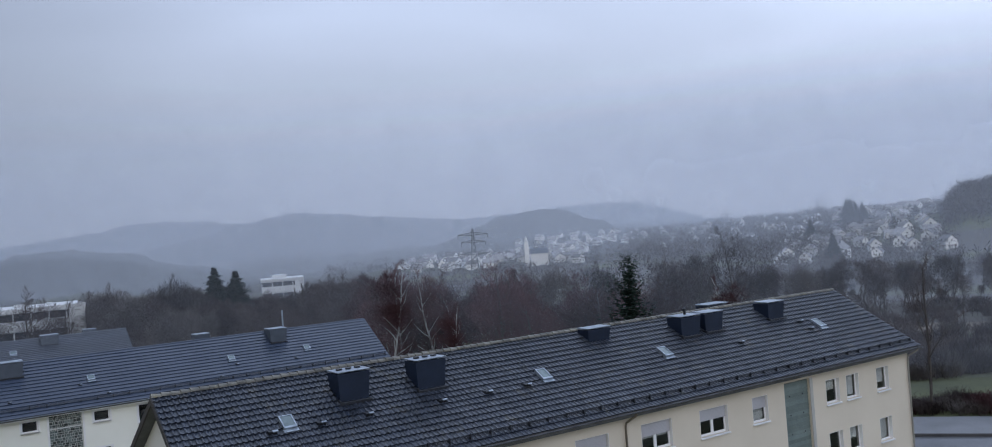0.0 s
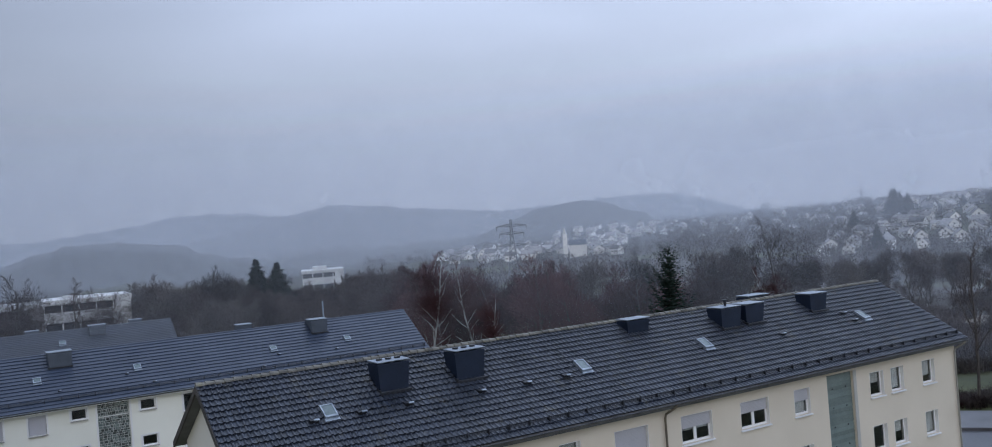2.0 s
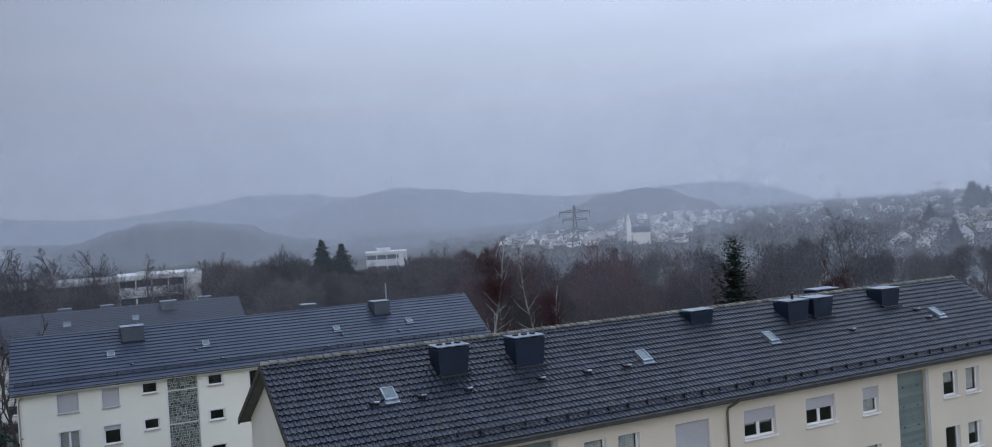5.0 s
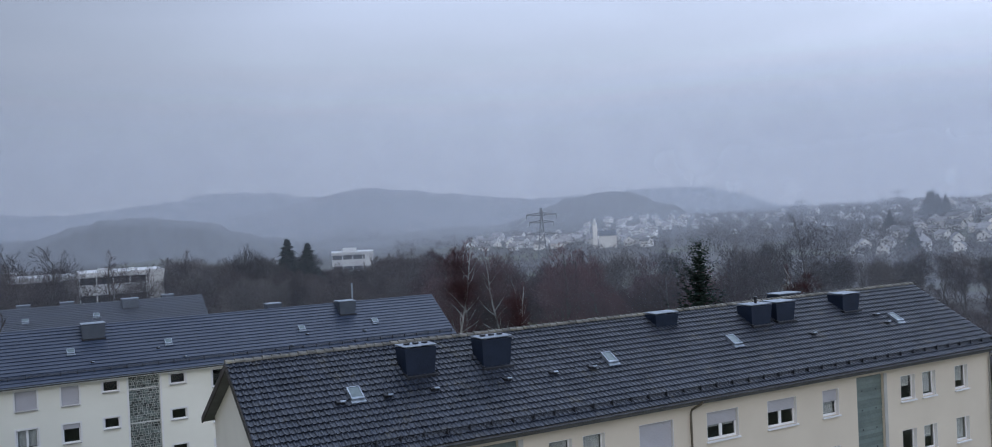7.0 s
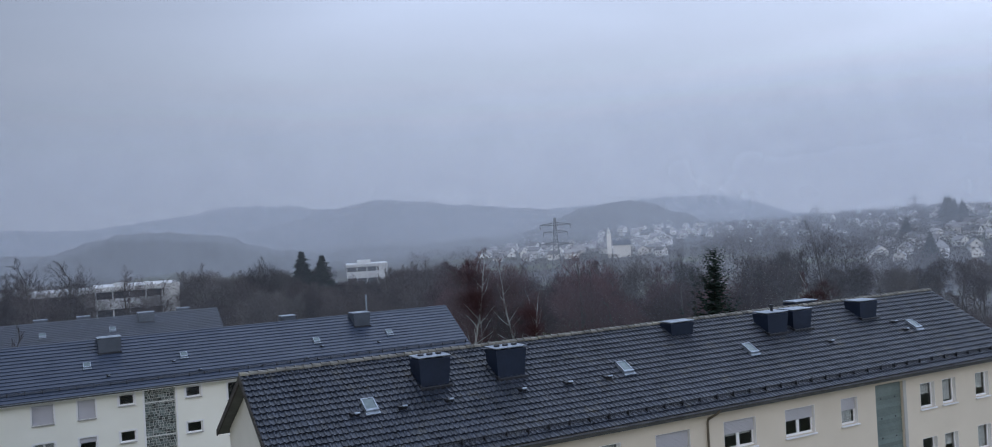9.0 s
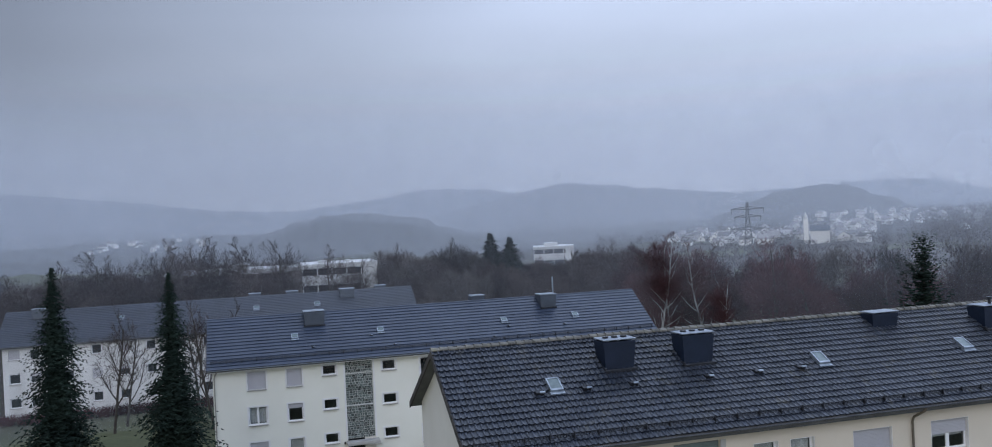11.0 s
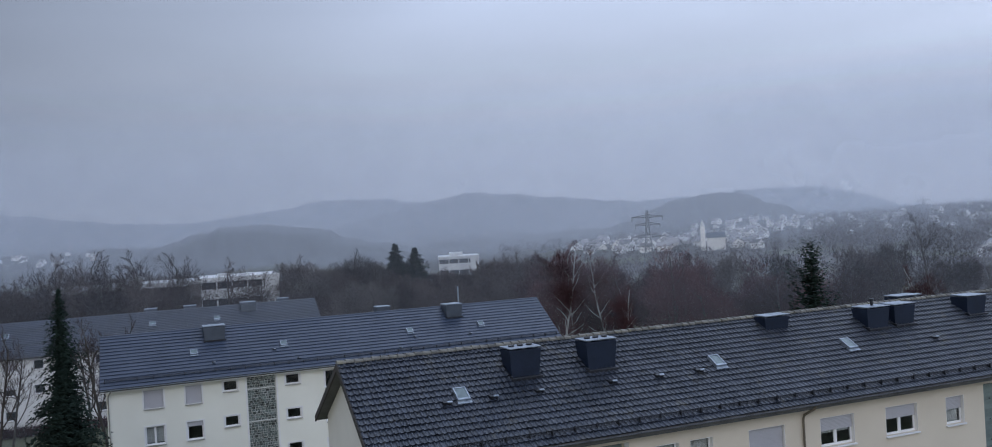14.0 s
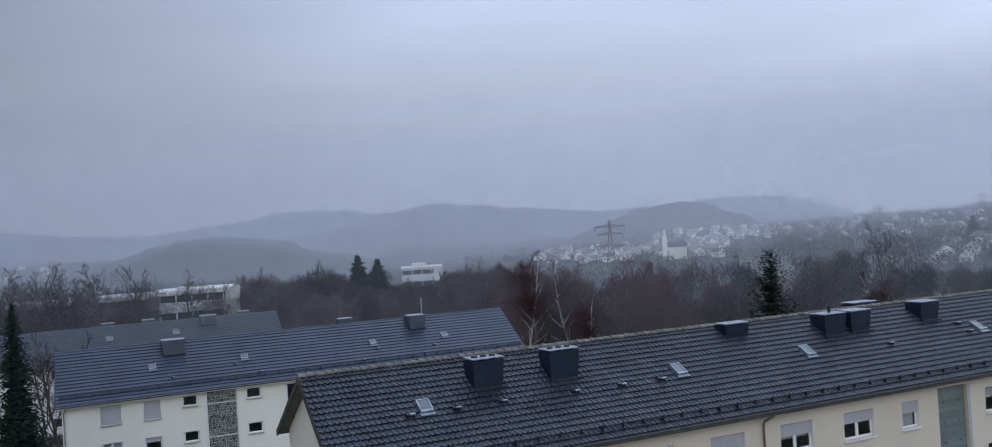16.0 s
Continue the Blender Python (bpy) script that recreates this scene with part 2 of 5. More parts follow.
def ground_material():
    """Winter grass near by, turning into brown woodland floor and forest farther out."""
    m = mat("winter_ground", (0.036, 0.044, 0.018), (0.085, 0.095, 0.036), 0.12, 1.6, 0.95, 0.5, bump_size=0.08)
    nt = m.node_tree
    b = nt.nodes["Principled BSDF"]
    old = b.inputs["Base Color"].links[0].from_socket
    geo = nt.nodes.new("ShaderNodeNewGeometry")
    n = nt.nodes.new("ShaderNodeTexNoise")
    n.inputs["Scale"].default_value, n.inputs["Detail"].default_value = 0.012, 9.0
    nt.links.new(geo.outputs["Position"], n.inputs["Vector"])
    r = nt.nodes.new("ShaderNodeMapRange")
    r.inputs["From Min"].default_value, r.inputs["From Max"].default_value = 0.40, 0.50
    nt.links.new(n.outputs["Fac"], r.inputs[0])
    far = nt.nodes.new("ShaderNodeVectorMath")
    far.operation = "LENGTH"
    nt.links.new(geo.outputs["Position"], far.inputs[0])
    fr = nt.nodes.new("ShaderNodeMapRange")
    fr.inputs["From Min"].default_value, fr.inputs["From Max"].default_value = 90, 130
    nt.links.new(far.outputs["Value"], fr.inputs[0])
    mu = nt.nodes.new("ShaderNodeMath")
    mu.operation = "MULTIPLY"
    nt.links.new(r.outputs[0], mu.inputs[0])
    nt.links.new(fr.outputs[0], mu.inputs[1])
    mx = nt.nodes.new("ShaderNodeMix")
    mx.data_type = "RGBA"
    nt.links.new(mu.outputs[0], mx.inputs[0])
    nt.links.new(old, mx.inputs[6])
    mx.inputs[7].default_value = (0.046, 0.042, 0.036, 1)
    nt.links.new(mx.outputs[2], b.inputs["Base Color"])
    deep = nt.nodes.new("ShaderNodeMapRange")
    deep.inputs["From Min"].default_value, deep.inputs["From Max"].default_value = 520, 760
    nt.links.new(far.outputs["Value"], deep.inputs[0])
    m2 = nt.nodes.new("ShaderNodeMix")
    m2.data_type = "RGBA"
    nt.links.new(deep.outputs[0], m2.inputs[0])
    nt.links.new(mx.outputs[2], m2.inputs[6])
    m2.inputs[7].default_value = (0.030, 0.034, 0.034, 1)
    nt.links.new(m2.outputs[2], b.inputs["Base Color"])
    return m


GROUND = ground_material()


# ---- mesh helpers ----
def mesh(name, verts, faces, material, smooth=False):
    me = bpy.data.meshes.new(name)
    me.from_pydata([tuple(v) for v in verts], [], faces)
    me.materials.append(material)
    if smooth:
        me.polygons.foreach_set("use_smooth", [True] * len(me.polygons))
    me.update()
    return me


def part(name, bm, material=None, parent=None, label=""):
    """Links a bmesh, or a mesh made already, as one object under a thing or a part."""
    if isinstance(bm, bmesh.types.BMesh):
        me = bpy.data.meshes.new(name)
        bm.normal_update()
        bm.to_mesh(me)
        bm.free()
        me.materials.append(material)
    else:
        me = bm
    ob = new(name, me)
    ob.parent = parent
    if label:
        ob["label"] = label
    return ob


def box(bm, x0, x1, y0, y1, z0, z1, m=None):
    vs = [bm.verts.new((x, y, z)) for x in (x0, x1) for y in (y0, y1) for z in (z0, z1)]
    if m is not None:
        for v in vs:
            v.co = m @ v.co
    for f in ((0, 1, 3, 2), (4, 6, 7, 5), (0, 4, 5, 1), (2, 3, 7, 6), (0, 2, 6, 4), (1, 5, 7, 3)):
        bm.faces.new([vs[i] for i in f])
    return vs


def boxes(*dims, bevel=0.0):
    bm = bmesh.new()
    for d in dims:
        box(bm, *d)
    if bevel:
        bmesh.ops.bevel(bm, geom=bm.edges[:], offset=bevel, segments=1, affect="EDGES")
    return bm


def tube(bm, points, r, sides=8):
    rings = []
    for i, p in enumerate(points):
        a, b = Vector(points[max(i - 1, 0)]), Vector(points[min(i + 1, len(points) - 1)])
        q = (b - a).to_track_quat("Z", "Y")
        rings.append([bm.verts.new(Vector(p) + q @ Vector((r * math.cos(k * math.tau / sides), r * math.sin(k * math.tau / sides), 0))) for k in range(sides)])
    for a, b in zip(rings, rings[1:]):
        for k in range(sides):
            bm.faces.new((a[k], a[(k + 1) % sides], b[(k + 1) % sides], b[k]))
    bm.faces.new(rings[0][::-1])
    bm.faces.new(rings[-1])


def smooth01(a, b, v):
    k = min(max((v - a) / (b - a), 0.0), 1.0)
    return k * k * (3 - 2 * k)


def lerp(table, v):
    """Straight-line look-up in a short table of (key, value)."""
    if v <= table[0][0]:
        return table[0][1]
    for (a, p), (b, q) in zip(table, table[1:]):
        if v <= b:
            return p + (q - p) * (v - a) / (b - a)
    return table[-1][1]


# ---- the ground: one sheet from the gardens to the hills ----
# ridges: distance, depth of the ridge, and its crest as azimuth and angle of height in degrees
LOW_HILL = ((-4, -2), (0, -0.75), (3, 0.3), (5.2, 0.68), (6.7, 0.7), (7.6, 0.64), (9, 0.44), (10.4, 0.18), (12, -0.3), (13.9, -0.7), (17, -1.5), (20, -2))
DOME_HILL = ((25, -2), (27, -1.1), (29.3, -0.65), (31, 0.03), (33, 0.68), (34.7, 1.0), (35.5, 1.02), (37.5, 0.75), (39, 0.22), (40.6, -0.35), (43, -0.9), (46, -1.6))
VALLEY_SIDE = ((-40, -0.5), (-14, -0.5), (-8, -0.35), (0, -0.3), (4, -0.6), (9, -1.5))
MIDDLE_HILL = ((12, -1.5), (15, -1.2), (17.5, -1.02), (19.4, -0.9), (22, -0.97), (25, -1.25), (28, -2))
FAR_HILLS = ((-25, 2.9), (-16, 2.8), (-10.8, 2.45), (-7.6, 2.1), (-4.2, 1.6), (-0.7, 1.15), (3, 1.0), (6.9, 1.4), (10.5, 1.9), (11.9, 2.03), (15, 1.86), (16.2, 1.6), (17.7, 1.55), (20, 1.4), (25.5, 1.0), (29.4, 0.8), (33, 0.9), (37.5, 1.18), (40, 1.2), (41.5, 1.07), (43.8, 0.56), (45.7, -0.2), (50, -0.9), (60, -0.6), (90, 0.5))
NEARER_RIDGE = ((7, -0.5), (9, -0.1), (11.5, 0.3), (14, 0.8), (16, 1.25), (17.7, 1.62), (18.5, 1.87), (20.8, 1.98), (22.3, 1.86), (25.5, 1.4), (29.4, 0.95), (33, 0.5), (36, -0.5))
WOODED_HILL = ((58.9, -2.2), (59.4, -1.2), (59.7, -0.6), (60.1, -0.25), (61, 0.02), (61.8, 0.1), (65, 0.4), (75, 1.0), (90, 1.2))
RIDGES = ((1300, 330, VALLEY_SIDE), (1130, 180, LOW_HILL), (1215, 130, DOME_HILL), (1500, 260, MIDDLE_HILL), (1980, 300, NEARER_RIDGE), (2700, 350, FAR_HILLS), (640, 110, WOODED_HILL))


def ground_z(x, y):
    r, az = math.hypot(x, y), math.degrees(math.atan2(x, y))
    if y < -200:
        az = 80.0 if x > 0 else -25.0
    z = lerp(((-40, 0.6), (20, -0.3), (45, -0.7), (72, -2.6), (112, -3.1), (150, -3.4)), y)
    flat = smooth01(46.8, 50, x) * (1 - smooth01(76, 90, x)) * (1 - smooth01(46, 56, y))
    z += (-0.80 - z) * flat
    z += -1.0 * smooth01(80, 140, x) * (1 - smooth01(200, 320, r))
    z -= (6.0 + 9.0 * (1 - smooth01(12, 30, az))) * smooth01(140, 330, r)
    k = smooth01(28, 60, az)
    r0, r1, a = 720 - 380 * k, 1350 - 200 * k - 350 * smooth01(50, 58, az), 8 + 10 * k
    z += (a * smooth01(r0, r1, r) - 18 * smooth01(1300, 1800, r)) * smooth01(14, 30, az)
    for rr, depth, crest in RIDGES:
        top = 17.2 + rr * math.tan(radians(lerp(crest, az)))
        base = z
        if top > base:
            z = max(z, base + (top - base) * math.exp(-(((r - rr) / depth) ** 2)) + (0.006 * rr * (noise.noise((az * 2.1, rr, 0.3)) * 0.3) if abs(r - rr) < depth else 0))
    return z


def build_ground():
    radii = [0, 8, 16, 24, 32, 42, 52, 62, 72, 84, 96, 110, 125, 140, 160, 180, 205, 235, 270, 310, 350, 400, 450]
    radii += [500 + 40 * i for i in range(32)] + [1800, 1860, 1920, 1980, 2040, 2120, 2240, 2350, 2460, 2560, 2640, 2700, 2760, 2850, 3000, 3300, 3700, 4400]
    angles = [-180 + 6 * i for i in range(24)] + [-36 + 0.25 * i for i in range(0, 520)] + [94 + 6 * i for i in range(15)]
    verts, faces = [], []
    n = len(angles)
    for r in radii:
        for a in angles:
            x, y = r * math.sin(radians(a)), r * math.cos(radians(a))
            z = ground_z(x, y)
            if r > 600:
                z += 5.0 * noise.noise((x * 0.02, y * 0.02, 1.7)) + 3.0 * noise.noise((x * 0.07, y * 0.07, 4.1))
            verts.append((x, y, z))
    for i in range(len(radii) - 1):
        for j in range(n):
            k = (j + 1) % n
            faces.append((i * n + j, i * n + k, (i + 1) * n + k, (i + 1) * n + j) if i else (j, n + k, n + j))
    faces = [f[::-1] for f in faces]
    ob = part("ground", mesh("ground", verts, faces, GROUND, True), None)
    tagged(ob, "rolling winter ground with wet grass, brown woodland floor and hazy hills", "ground", kind="structure")


build_ground()


# ---- mist: thin veils of wet air between the near gardens and the hills ----
def mist_material(radius, thickness, top):
    m = bpy.data.materials.new("thin_mist")
    m.use_nodes = True
    nt = m.node_tree
    nt.nodes.clear()
    out = nt.nodes.new("ShaderNodeOutputMaterial")
    mixer, clear = nt.nodes.new("ShaderNodeMixShader"), nt.nodes.new("ShaderNodeBsdfTransparent")
    lit, front, back = nt.nodes.new("ShaderNodeAddShader"), nt.nodes.new("ShaderNodeBsdfDiffuse"), nt.nodes.new("ShaderNodeBsdfTranslucent")
    for n in (front, back):
        n.inputs["Color"].default_value = (0.392, 0.424, 0.482, 1)
    nt.links.new(front.outputs[0], lit.inputs[0])
    nt.links.new(back.outputs[0], lit.inputs[1])
    geo, sep = nt.nodes.new("ShaderNodeNewGeometry"), nt.nodes.new("ShaderNodeSeparateXYZ")
    nt.links.new(geo.outputs["Position"], sep.inputs[0])
    fade = nt.nodes.new("ShaderNodeMapRange")
    fade.interpolation_type = "SMOOTHERSTEP"
    fade.inputs["From Min"].default_value, fade.inputs["From Max"].default_value = top * 0.25, top
    fade.inputs["To Min"].default_value, fade.inputs["To Max"].default_value = thickness, 0.0
    nt.links.new(sep.outputs["Z"], fade.inputs[0])
    nz = nt.nodes.new("ShaderNodeTexNoise")
    nz.inputs["Scale"].default_value, nz.inputs["Detail"].default_value = 3.0 / top, 4.0
    nt.links.new(geo.outputs["Position"], nz.inputs["Vector"])
    nr = nt.nodes.new("ShaderNodeMapRange")
    nr.inputs["From Min"].default_value, nr.inputs["From Max"].default_value = 0.25, 0.75
    nr.inputs["To Min"].default_value, nr.inputs["To Max"].default_value = 0.88, 1.12
    nt.links.new(nz.outputs["Fac"], nr.inputs[0])
    mu = nt.nodes.new("ShaderNodeMath")
    mu.operation, mu.use_clamp = "MULTIPLY", True
    nt.links.new(fade.outputs[0], mu.inputs[0])
    nt.links.new(nr.outputs[0], mu.inputs[1])
    # the bank is thicker towards +x
    east = nt.nodes.new("ShaderNodeMapRange")
    east.inputs["From Min"].default_value, east.inputs["From Max"].default_value = 0.0, 0.85 * radius
    east.inputs["To Min"].default_value, east.inputs["To Max"].default_value = 0.84, 1.14
    nt.links.new(sep.outputs["X"], east.inputs[0])
    mv = nt.nodes.new("ShaderNodeMath")
    mv.operation, mv.use_clamp = "MULTIPLY", True
    nt.links.new(mu.outputs[0], mv.inputs[0])
    nt.links.new(east.outputs[0], mv.inputs[1])
    nt.links.new(mv.outputs[0], mixer.inputs[0])
    nt.links.new(clear.outputs[0], mixer.inputs[1])
    nt.links.new(lit.outputs[0], mixer.inputs[2])
    nt.links.new(mixer.outputs[0], out.inputs[0])
    return m


def mist_veil(radius, thickness, top):
    verts, faces = [], []
    angles = [-60 + 4 * i for i in range(43)]
    for a in angles:
        for z in (-30, top):
            verts.append((radius * math.sin(radians(a)), radius * math.cos(radians(a)), z))
    for i in range(len(angles) - 1):
        faces.append((2 * i, 2 * i + 2, 2 * i + 3, 2 * i + 1))
    ob = part("mist", mesh("mist", verts, faces, mist_material(radius, thickness, top), True))
    tagged(ob, "thin grey winter mist hanging over the valley", "mist", kind="stuff")


for radius, thickness, top in ((101, 0.085, 60), (230, 0.17, 95), (640, 0.16, 160), (850, 0.17, 200), (1040, 0.19, 230), (1400, 0.23, 290), (1550, 0.23, 320), (2280, 0.26, 420)):
    mist_veil(radius, thickness, top)


# ---- apartment blocks ----
def wall_with_openings(x0, x1, z0, z1, y, thick, holes):
    """A wall facing -y, with holes (x0, x1, z0, z1) that go right through it."""
    xs = sorted({x0, x1, *(h[0] for h in holes), *(h[1] for h in holes)})
    zs = sorted({z0, z1, *(h[2] for h in holes), *(h[3] for h in holes)})
    bm = bmesh.new()
    grid = {}

    def v(x, yy, z):
        key = (round(x, 4), round(yy, 4), round(z, 4))
        if key not in grid:
            grid[key] = bm.verts.new(key)
        return grid[key]

    def solid(i, j):
        if not (0 <= i < len(xs) - 1 and 0 <= j < len(zs) - 1):
            return False
        cx, cz = (xs[i] + xs[i + 1]) / 2, (zs[j] + zs[j + 1]) / 2
        return not any(h[0] < cx < h[1] and h[2] < cz < h[3] for h in holes)

    for i in range(len(xs) - 1):
        for j in range(len(zs) - 1):
            if not solid(i, j):
                continue
            a, b, c, d = xs[i], xs[i + 1], zs[j], zs[j + 1]
            f, k = y, y + thick
            bm.faces.new((v(a, f, c), v(b, f, c), v(b, f, d), v(a, f, d)))
            bm.faces.new((v(a, k, c), v(a, k, d), v(b, k, d), v(b, k, c)))
            if not solid(i - 1, j):
                bm.faces.new((v(a, f, c), v(a, f, d), v(a, k, d), v(a, k, c)))
            if not solid(i + 1, j):
                bm.faces.new((v(b, f, c), v(b, k, c), v(b, k, d), v(b, f, d)))
            if not solid(i, j - 1):
                bm.faces.new((v(a, f, c), v(a, k, c), v(b, k, c), v(b, f, c)))
            if not solid(i, j + 1):
                bm.faces.new((v(a, f, d), v(b, f, d), v(b, k, d), v(a, k, d)))
    return bm


def window(parent, x0, x1, z0, z1, y, doubled, shutter, curtain, surround, depth=0.17, sill_out=0.10, white_sill=True):
    """A plastic window set back in its opening, with pane, sill and, where shutter > 0, a roller shutter let down that far."""
    b, f0, f1 = 0.075, y + depth, y + depth + 0.06
    bars = [(x0 + 0.02, x0 + 0.02 + b, f0, f1, z0, z1), (x1 - 0.02 - b, x1 - 0.02, f0, f1, z0, z1),
            (x0 + 0.02 + b, x1 - 0.02 - b, f0, f1, z1 - b, z1), (x0 + 0.02 + b, x1 - 0.02 - b, f0, f1, z0, z0 + b + 0.02)]
    if doubled:
        c = (x0 + x1) / 2
        bars.append((c - 0.075, c + 0.075, f0 - 0.01, f1, z0 + b + 0.02, z1 - b))
    w = part("window", boxes(*bars), FRAME, parent)
    spans = [(x0 + b, (x0 + x1) / 2 - 0.07), ((x0 + x1) / 2 + 0.07, x1 - b)] if doubled else [(x0 + b, x1 - b)]
    for a, c in spans:
        p = part("pane", boxes((a, c, f0 + 0.02, f0 + 0.035, z0 + b, z1 - b)), GLASS, w)
        p.visible_shadow = False
    so = (x0 - 0.05, x1 + 0.05, y - sill_out, y + depth, z0 - 0.07, z0 - 0.004)
    part("sill", boxes(so, bevel=0.01), WHITESILL if white_sill else SILL, w, "" if white_sill else "grey stone sill")
    # painted lining of the opening
    r = 0.012
    part("reveal", boxes((x0, x0 + r, y - 0.004, y + depth, z0, z1), (x1 - r, x1, y - 0.004, y + depth, z0, z1), (x0 + r, x1 - r, y - 0.004, y + depth, z1 - r, z1)), REVEAL, w)
    if surround:
        s = 0.11
        part("surround", boxes((x0 - s, x0, y - 0.02, y - 0.002, z0 - 0.06, z1 + s), (x1, x1 + s, y - 0.02, y - 0.002, z0 - 0.06, z1 + s), (x0, x1, y - 0.02, y - 0.002, z1, z1 + s)), REVEAL, w)
    if shutter > 0:
        bm = bmesh.new()
        n = max(3, int((z1 - z0) * shutter / 0.055))
        bottom = z1 - (z1 - z0) * shutter
        prof = [(f0 - 0.02, bottom - 0.03), (f0 - 0.05, bottom - 0.03), (f0 - 0.05, bottom)]
        for i in range(n):
            za, zb = bottom + (z1 - bottom) * i / n, bottom + (z1 - bottom) * (i + 1) / n
            prof += [(f0 - 0.034, za + 0.003), (f0 - 0.045, za + 0.012), (f0 - 0.045, zb - 0.008), (f0 - 0.034, zb)]
        prof += [(f0 - 0.02, z1)]
        ea, eb = ([bm.verts.new((xx, p, q)) for p, q in prof] for xx in (x0 + 0.03, x1 - 0.03))
        for i in range(len(prof) - 1):
            bm.faces.new((ea[i], eb[i], eb[i + 1], ea[i + 1]))
        bm.faces.new((ea[-1], eb[-1], eb[0], ea[0]))
        part("roller_shutter", bm, SHUTTER, w)
    if curtain:
        bm = bmesh.new()
        cols = 14
        pts = [(x0 + b + (x1 - x0 - 2 * b) * i / cols, f1 + 0.12 + 0.02 * (i % 2)) for i in range(cols + 1)]
        za = z1 - (z1 - z0) * curtain
        for (a, p), (c, q) in zip(pts, pts[1:]):
            bm.faces.new([bm.verts.new(k) for k in ((a, p, za), (c, q, za), (c, q, z1), (a, p, z1))])
        part("curtain", bm, CURTAIN, w)
    return w


PAN = ((0.0, 0.30), (0.10, 0.80), (0.22, 1.0), (0.34, 0.85), (0.48, 0.22), (0.62, 0.0), (0.82, 0.06), (1.0, 0.30))


def tile_shape(width, length, wave, lift, span=0.985):
    """One interlocking pan tile: x across, y up the slope, z out of the roof. It has one roll, and its foot stands proud of the tile below."""
    n = len(PAN)
    verts = [(u * width * span, length, wave * k) for u, k in PAN]
    verts += [(u * width * span, 0.0, lift + wave * k) for u, k in PAN]
    verts += [(u * width * span, 0.012, 0.3 * lift + wave * k - 0.02) for u, k in PAN]
    faces = [(n + i, n + i + 1, i + 1, i) for i in range(n - 1)] + [(2 * n + i, 2 * n + i + 1, n + i + 1, n + i) for i in range(n - 1)]
    verts.append((0.0, length, -0.01))
    faces += [(n, 0, 3 * n, 2 * n)]
    return verts, faces


def slope_matrix(x, yr, zr, w, h, s):
    """Frame on the front slope, s metres down from the ridge: x along the eave, y up the slope, z outwards."""
    ln = math.hypot(w, h)
    up, out = Vector((0, w / ln, h / ln)), Vector((0, -h / ln, w / ln))
    at = Vector((x, yr, zr)) - up * s
    return Matrix(((1, up.x, out.x, at.x), (0, up.y, out.y, at.y), (0, up.z, out.z, at.z), (0, 0, 0, 1)))


def joined_tiles(name, base, matrices, material, parent):
    bv = np.array([(*v, 1.0) for v in base[0]])
    verts, faces = [], []
    for i, m in enumerate(matrices):
        verts.append((np.array(m) @ bv.T).T[:, :3])
        o = i * len(bv)
        faces += [tuple(o + k for k in f) for f in base[1]]
    ob = part(name, mesh(name, np.concatenate(verts).tolist(), faces, material), None, parent)
    return tagged(ob, kind="stuff")


def ridge_tile_shape(length, r):
    verts, faces, n = [], [], 7
    for x, k in ((0.0, 1.0), (length, 0.74)):
        for i in range(n):
            a = math.pi * (i / (n - 1)) * 1.1 - 0.05 * math.pi
            verts.append((x, r * k * math.cos(a), r * k * 0.75 * math.sin(a)))
    faces = [(i, i + 1, n + i + 1, n + i) for i in range(n - 1)] + [tuple(range(n))[::-1]]
    return verts, faces


def roof_shell(parent, xl, xr, yr, zr, w, h, under):
    """Both slopes as one boarded shell of real thickness."""
    bm = bmesh.new()
    t = 0.16
    for side in (-1, 1):
        vs = []
        for x in (xl, xr):
            for yy, zz in ((yr, zr - 0.03), (yr + side * w, zr - h - 0.03), (yr + side * w, zr - h - 0.03 - t), (yr, zr - 0.03 - t)):
                vs.append(bm.verts.new((x, yy, zz)))
        for f in ((0, 1, 5, 4), (1, 2, 6, 5), (2, 3, 7, 6), (0, 3, 2, 1), (4, 5, 6, 7)):
            bm.faces.new([vs[i] for i in f])
    bmesh.ops.recalc_face_normals(bm, faces=bm.faces)
    return part("roof", bm, under, parent)


def verge_board(parent, x, yr, zr, w, h, side, thick, deep, material):
    bm = bmesh.new()
    vs = []
    for xx in (x, x + thick):
        for yy, zz in ((yr, zr + 0.02), (yr + side * w, zr - h + 0.02), (yr + side * w, zr - h - deep), (yr, zr - deep)):
            vs.append(bm.verts.new((xx, yy, zz)))
    for f in ((0, 1, 2, 3), (4, 7, 6, 5), (0, 4, 5, 1), (1, 5, 6, 2), (2, 6, 7, 3), (3, 7, 4, 0)):
        bm.faces.new([vs[i] for i in f])
    bmesh.ops.recalc_face_normals(bm, faces=bm.faces)
    part("verge_board", bm, material, parent)


def gable_wall(parent, x, thick, y0, y1, ground, yr, zr, w, h, material):
    def under(y):
        return zr - h / w * abs(y - yr) - 0.21
    ring = [(y0, ground), (y1, ground), (y1, under(y1)), (yr, under(yr)), (y0, under(y0))]
    bm = bmesh.new()
    a = [bm.verts.new((x, y, z)) for y, z in ring]
    b = [bm.verts.new((x + thick, y, z)) for y, z in ring]
    bm.faces.new(a)
    bm.faces.new(b[::-1])
    for i in range(5):
        k = (i + 1) % 5
        bm.faces.new((a[i], b[i], b[k], a[k]))
    bmesh.ops.recalc_face_normals(bm, faces=bm.faces)
    part("gable_wall", bm, material, parent)


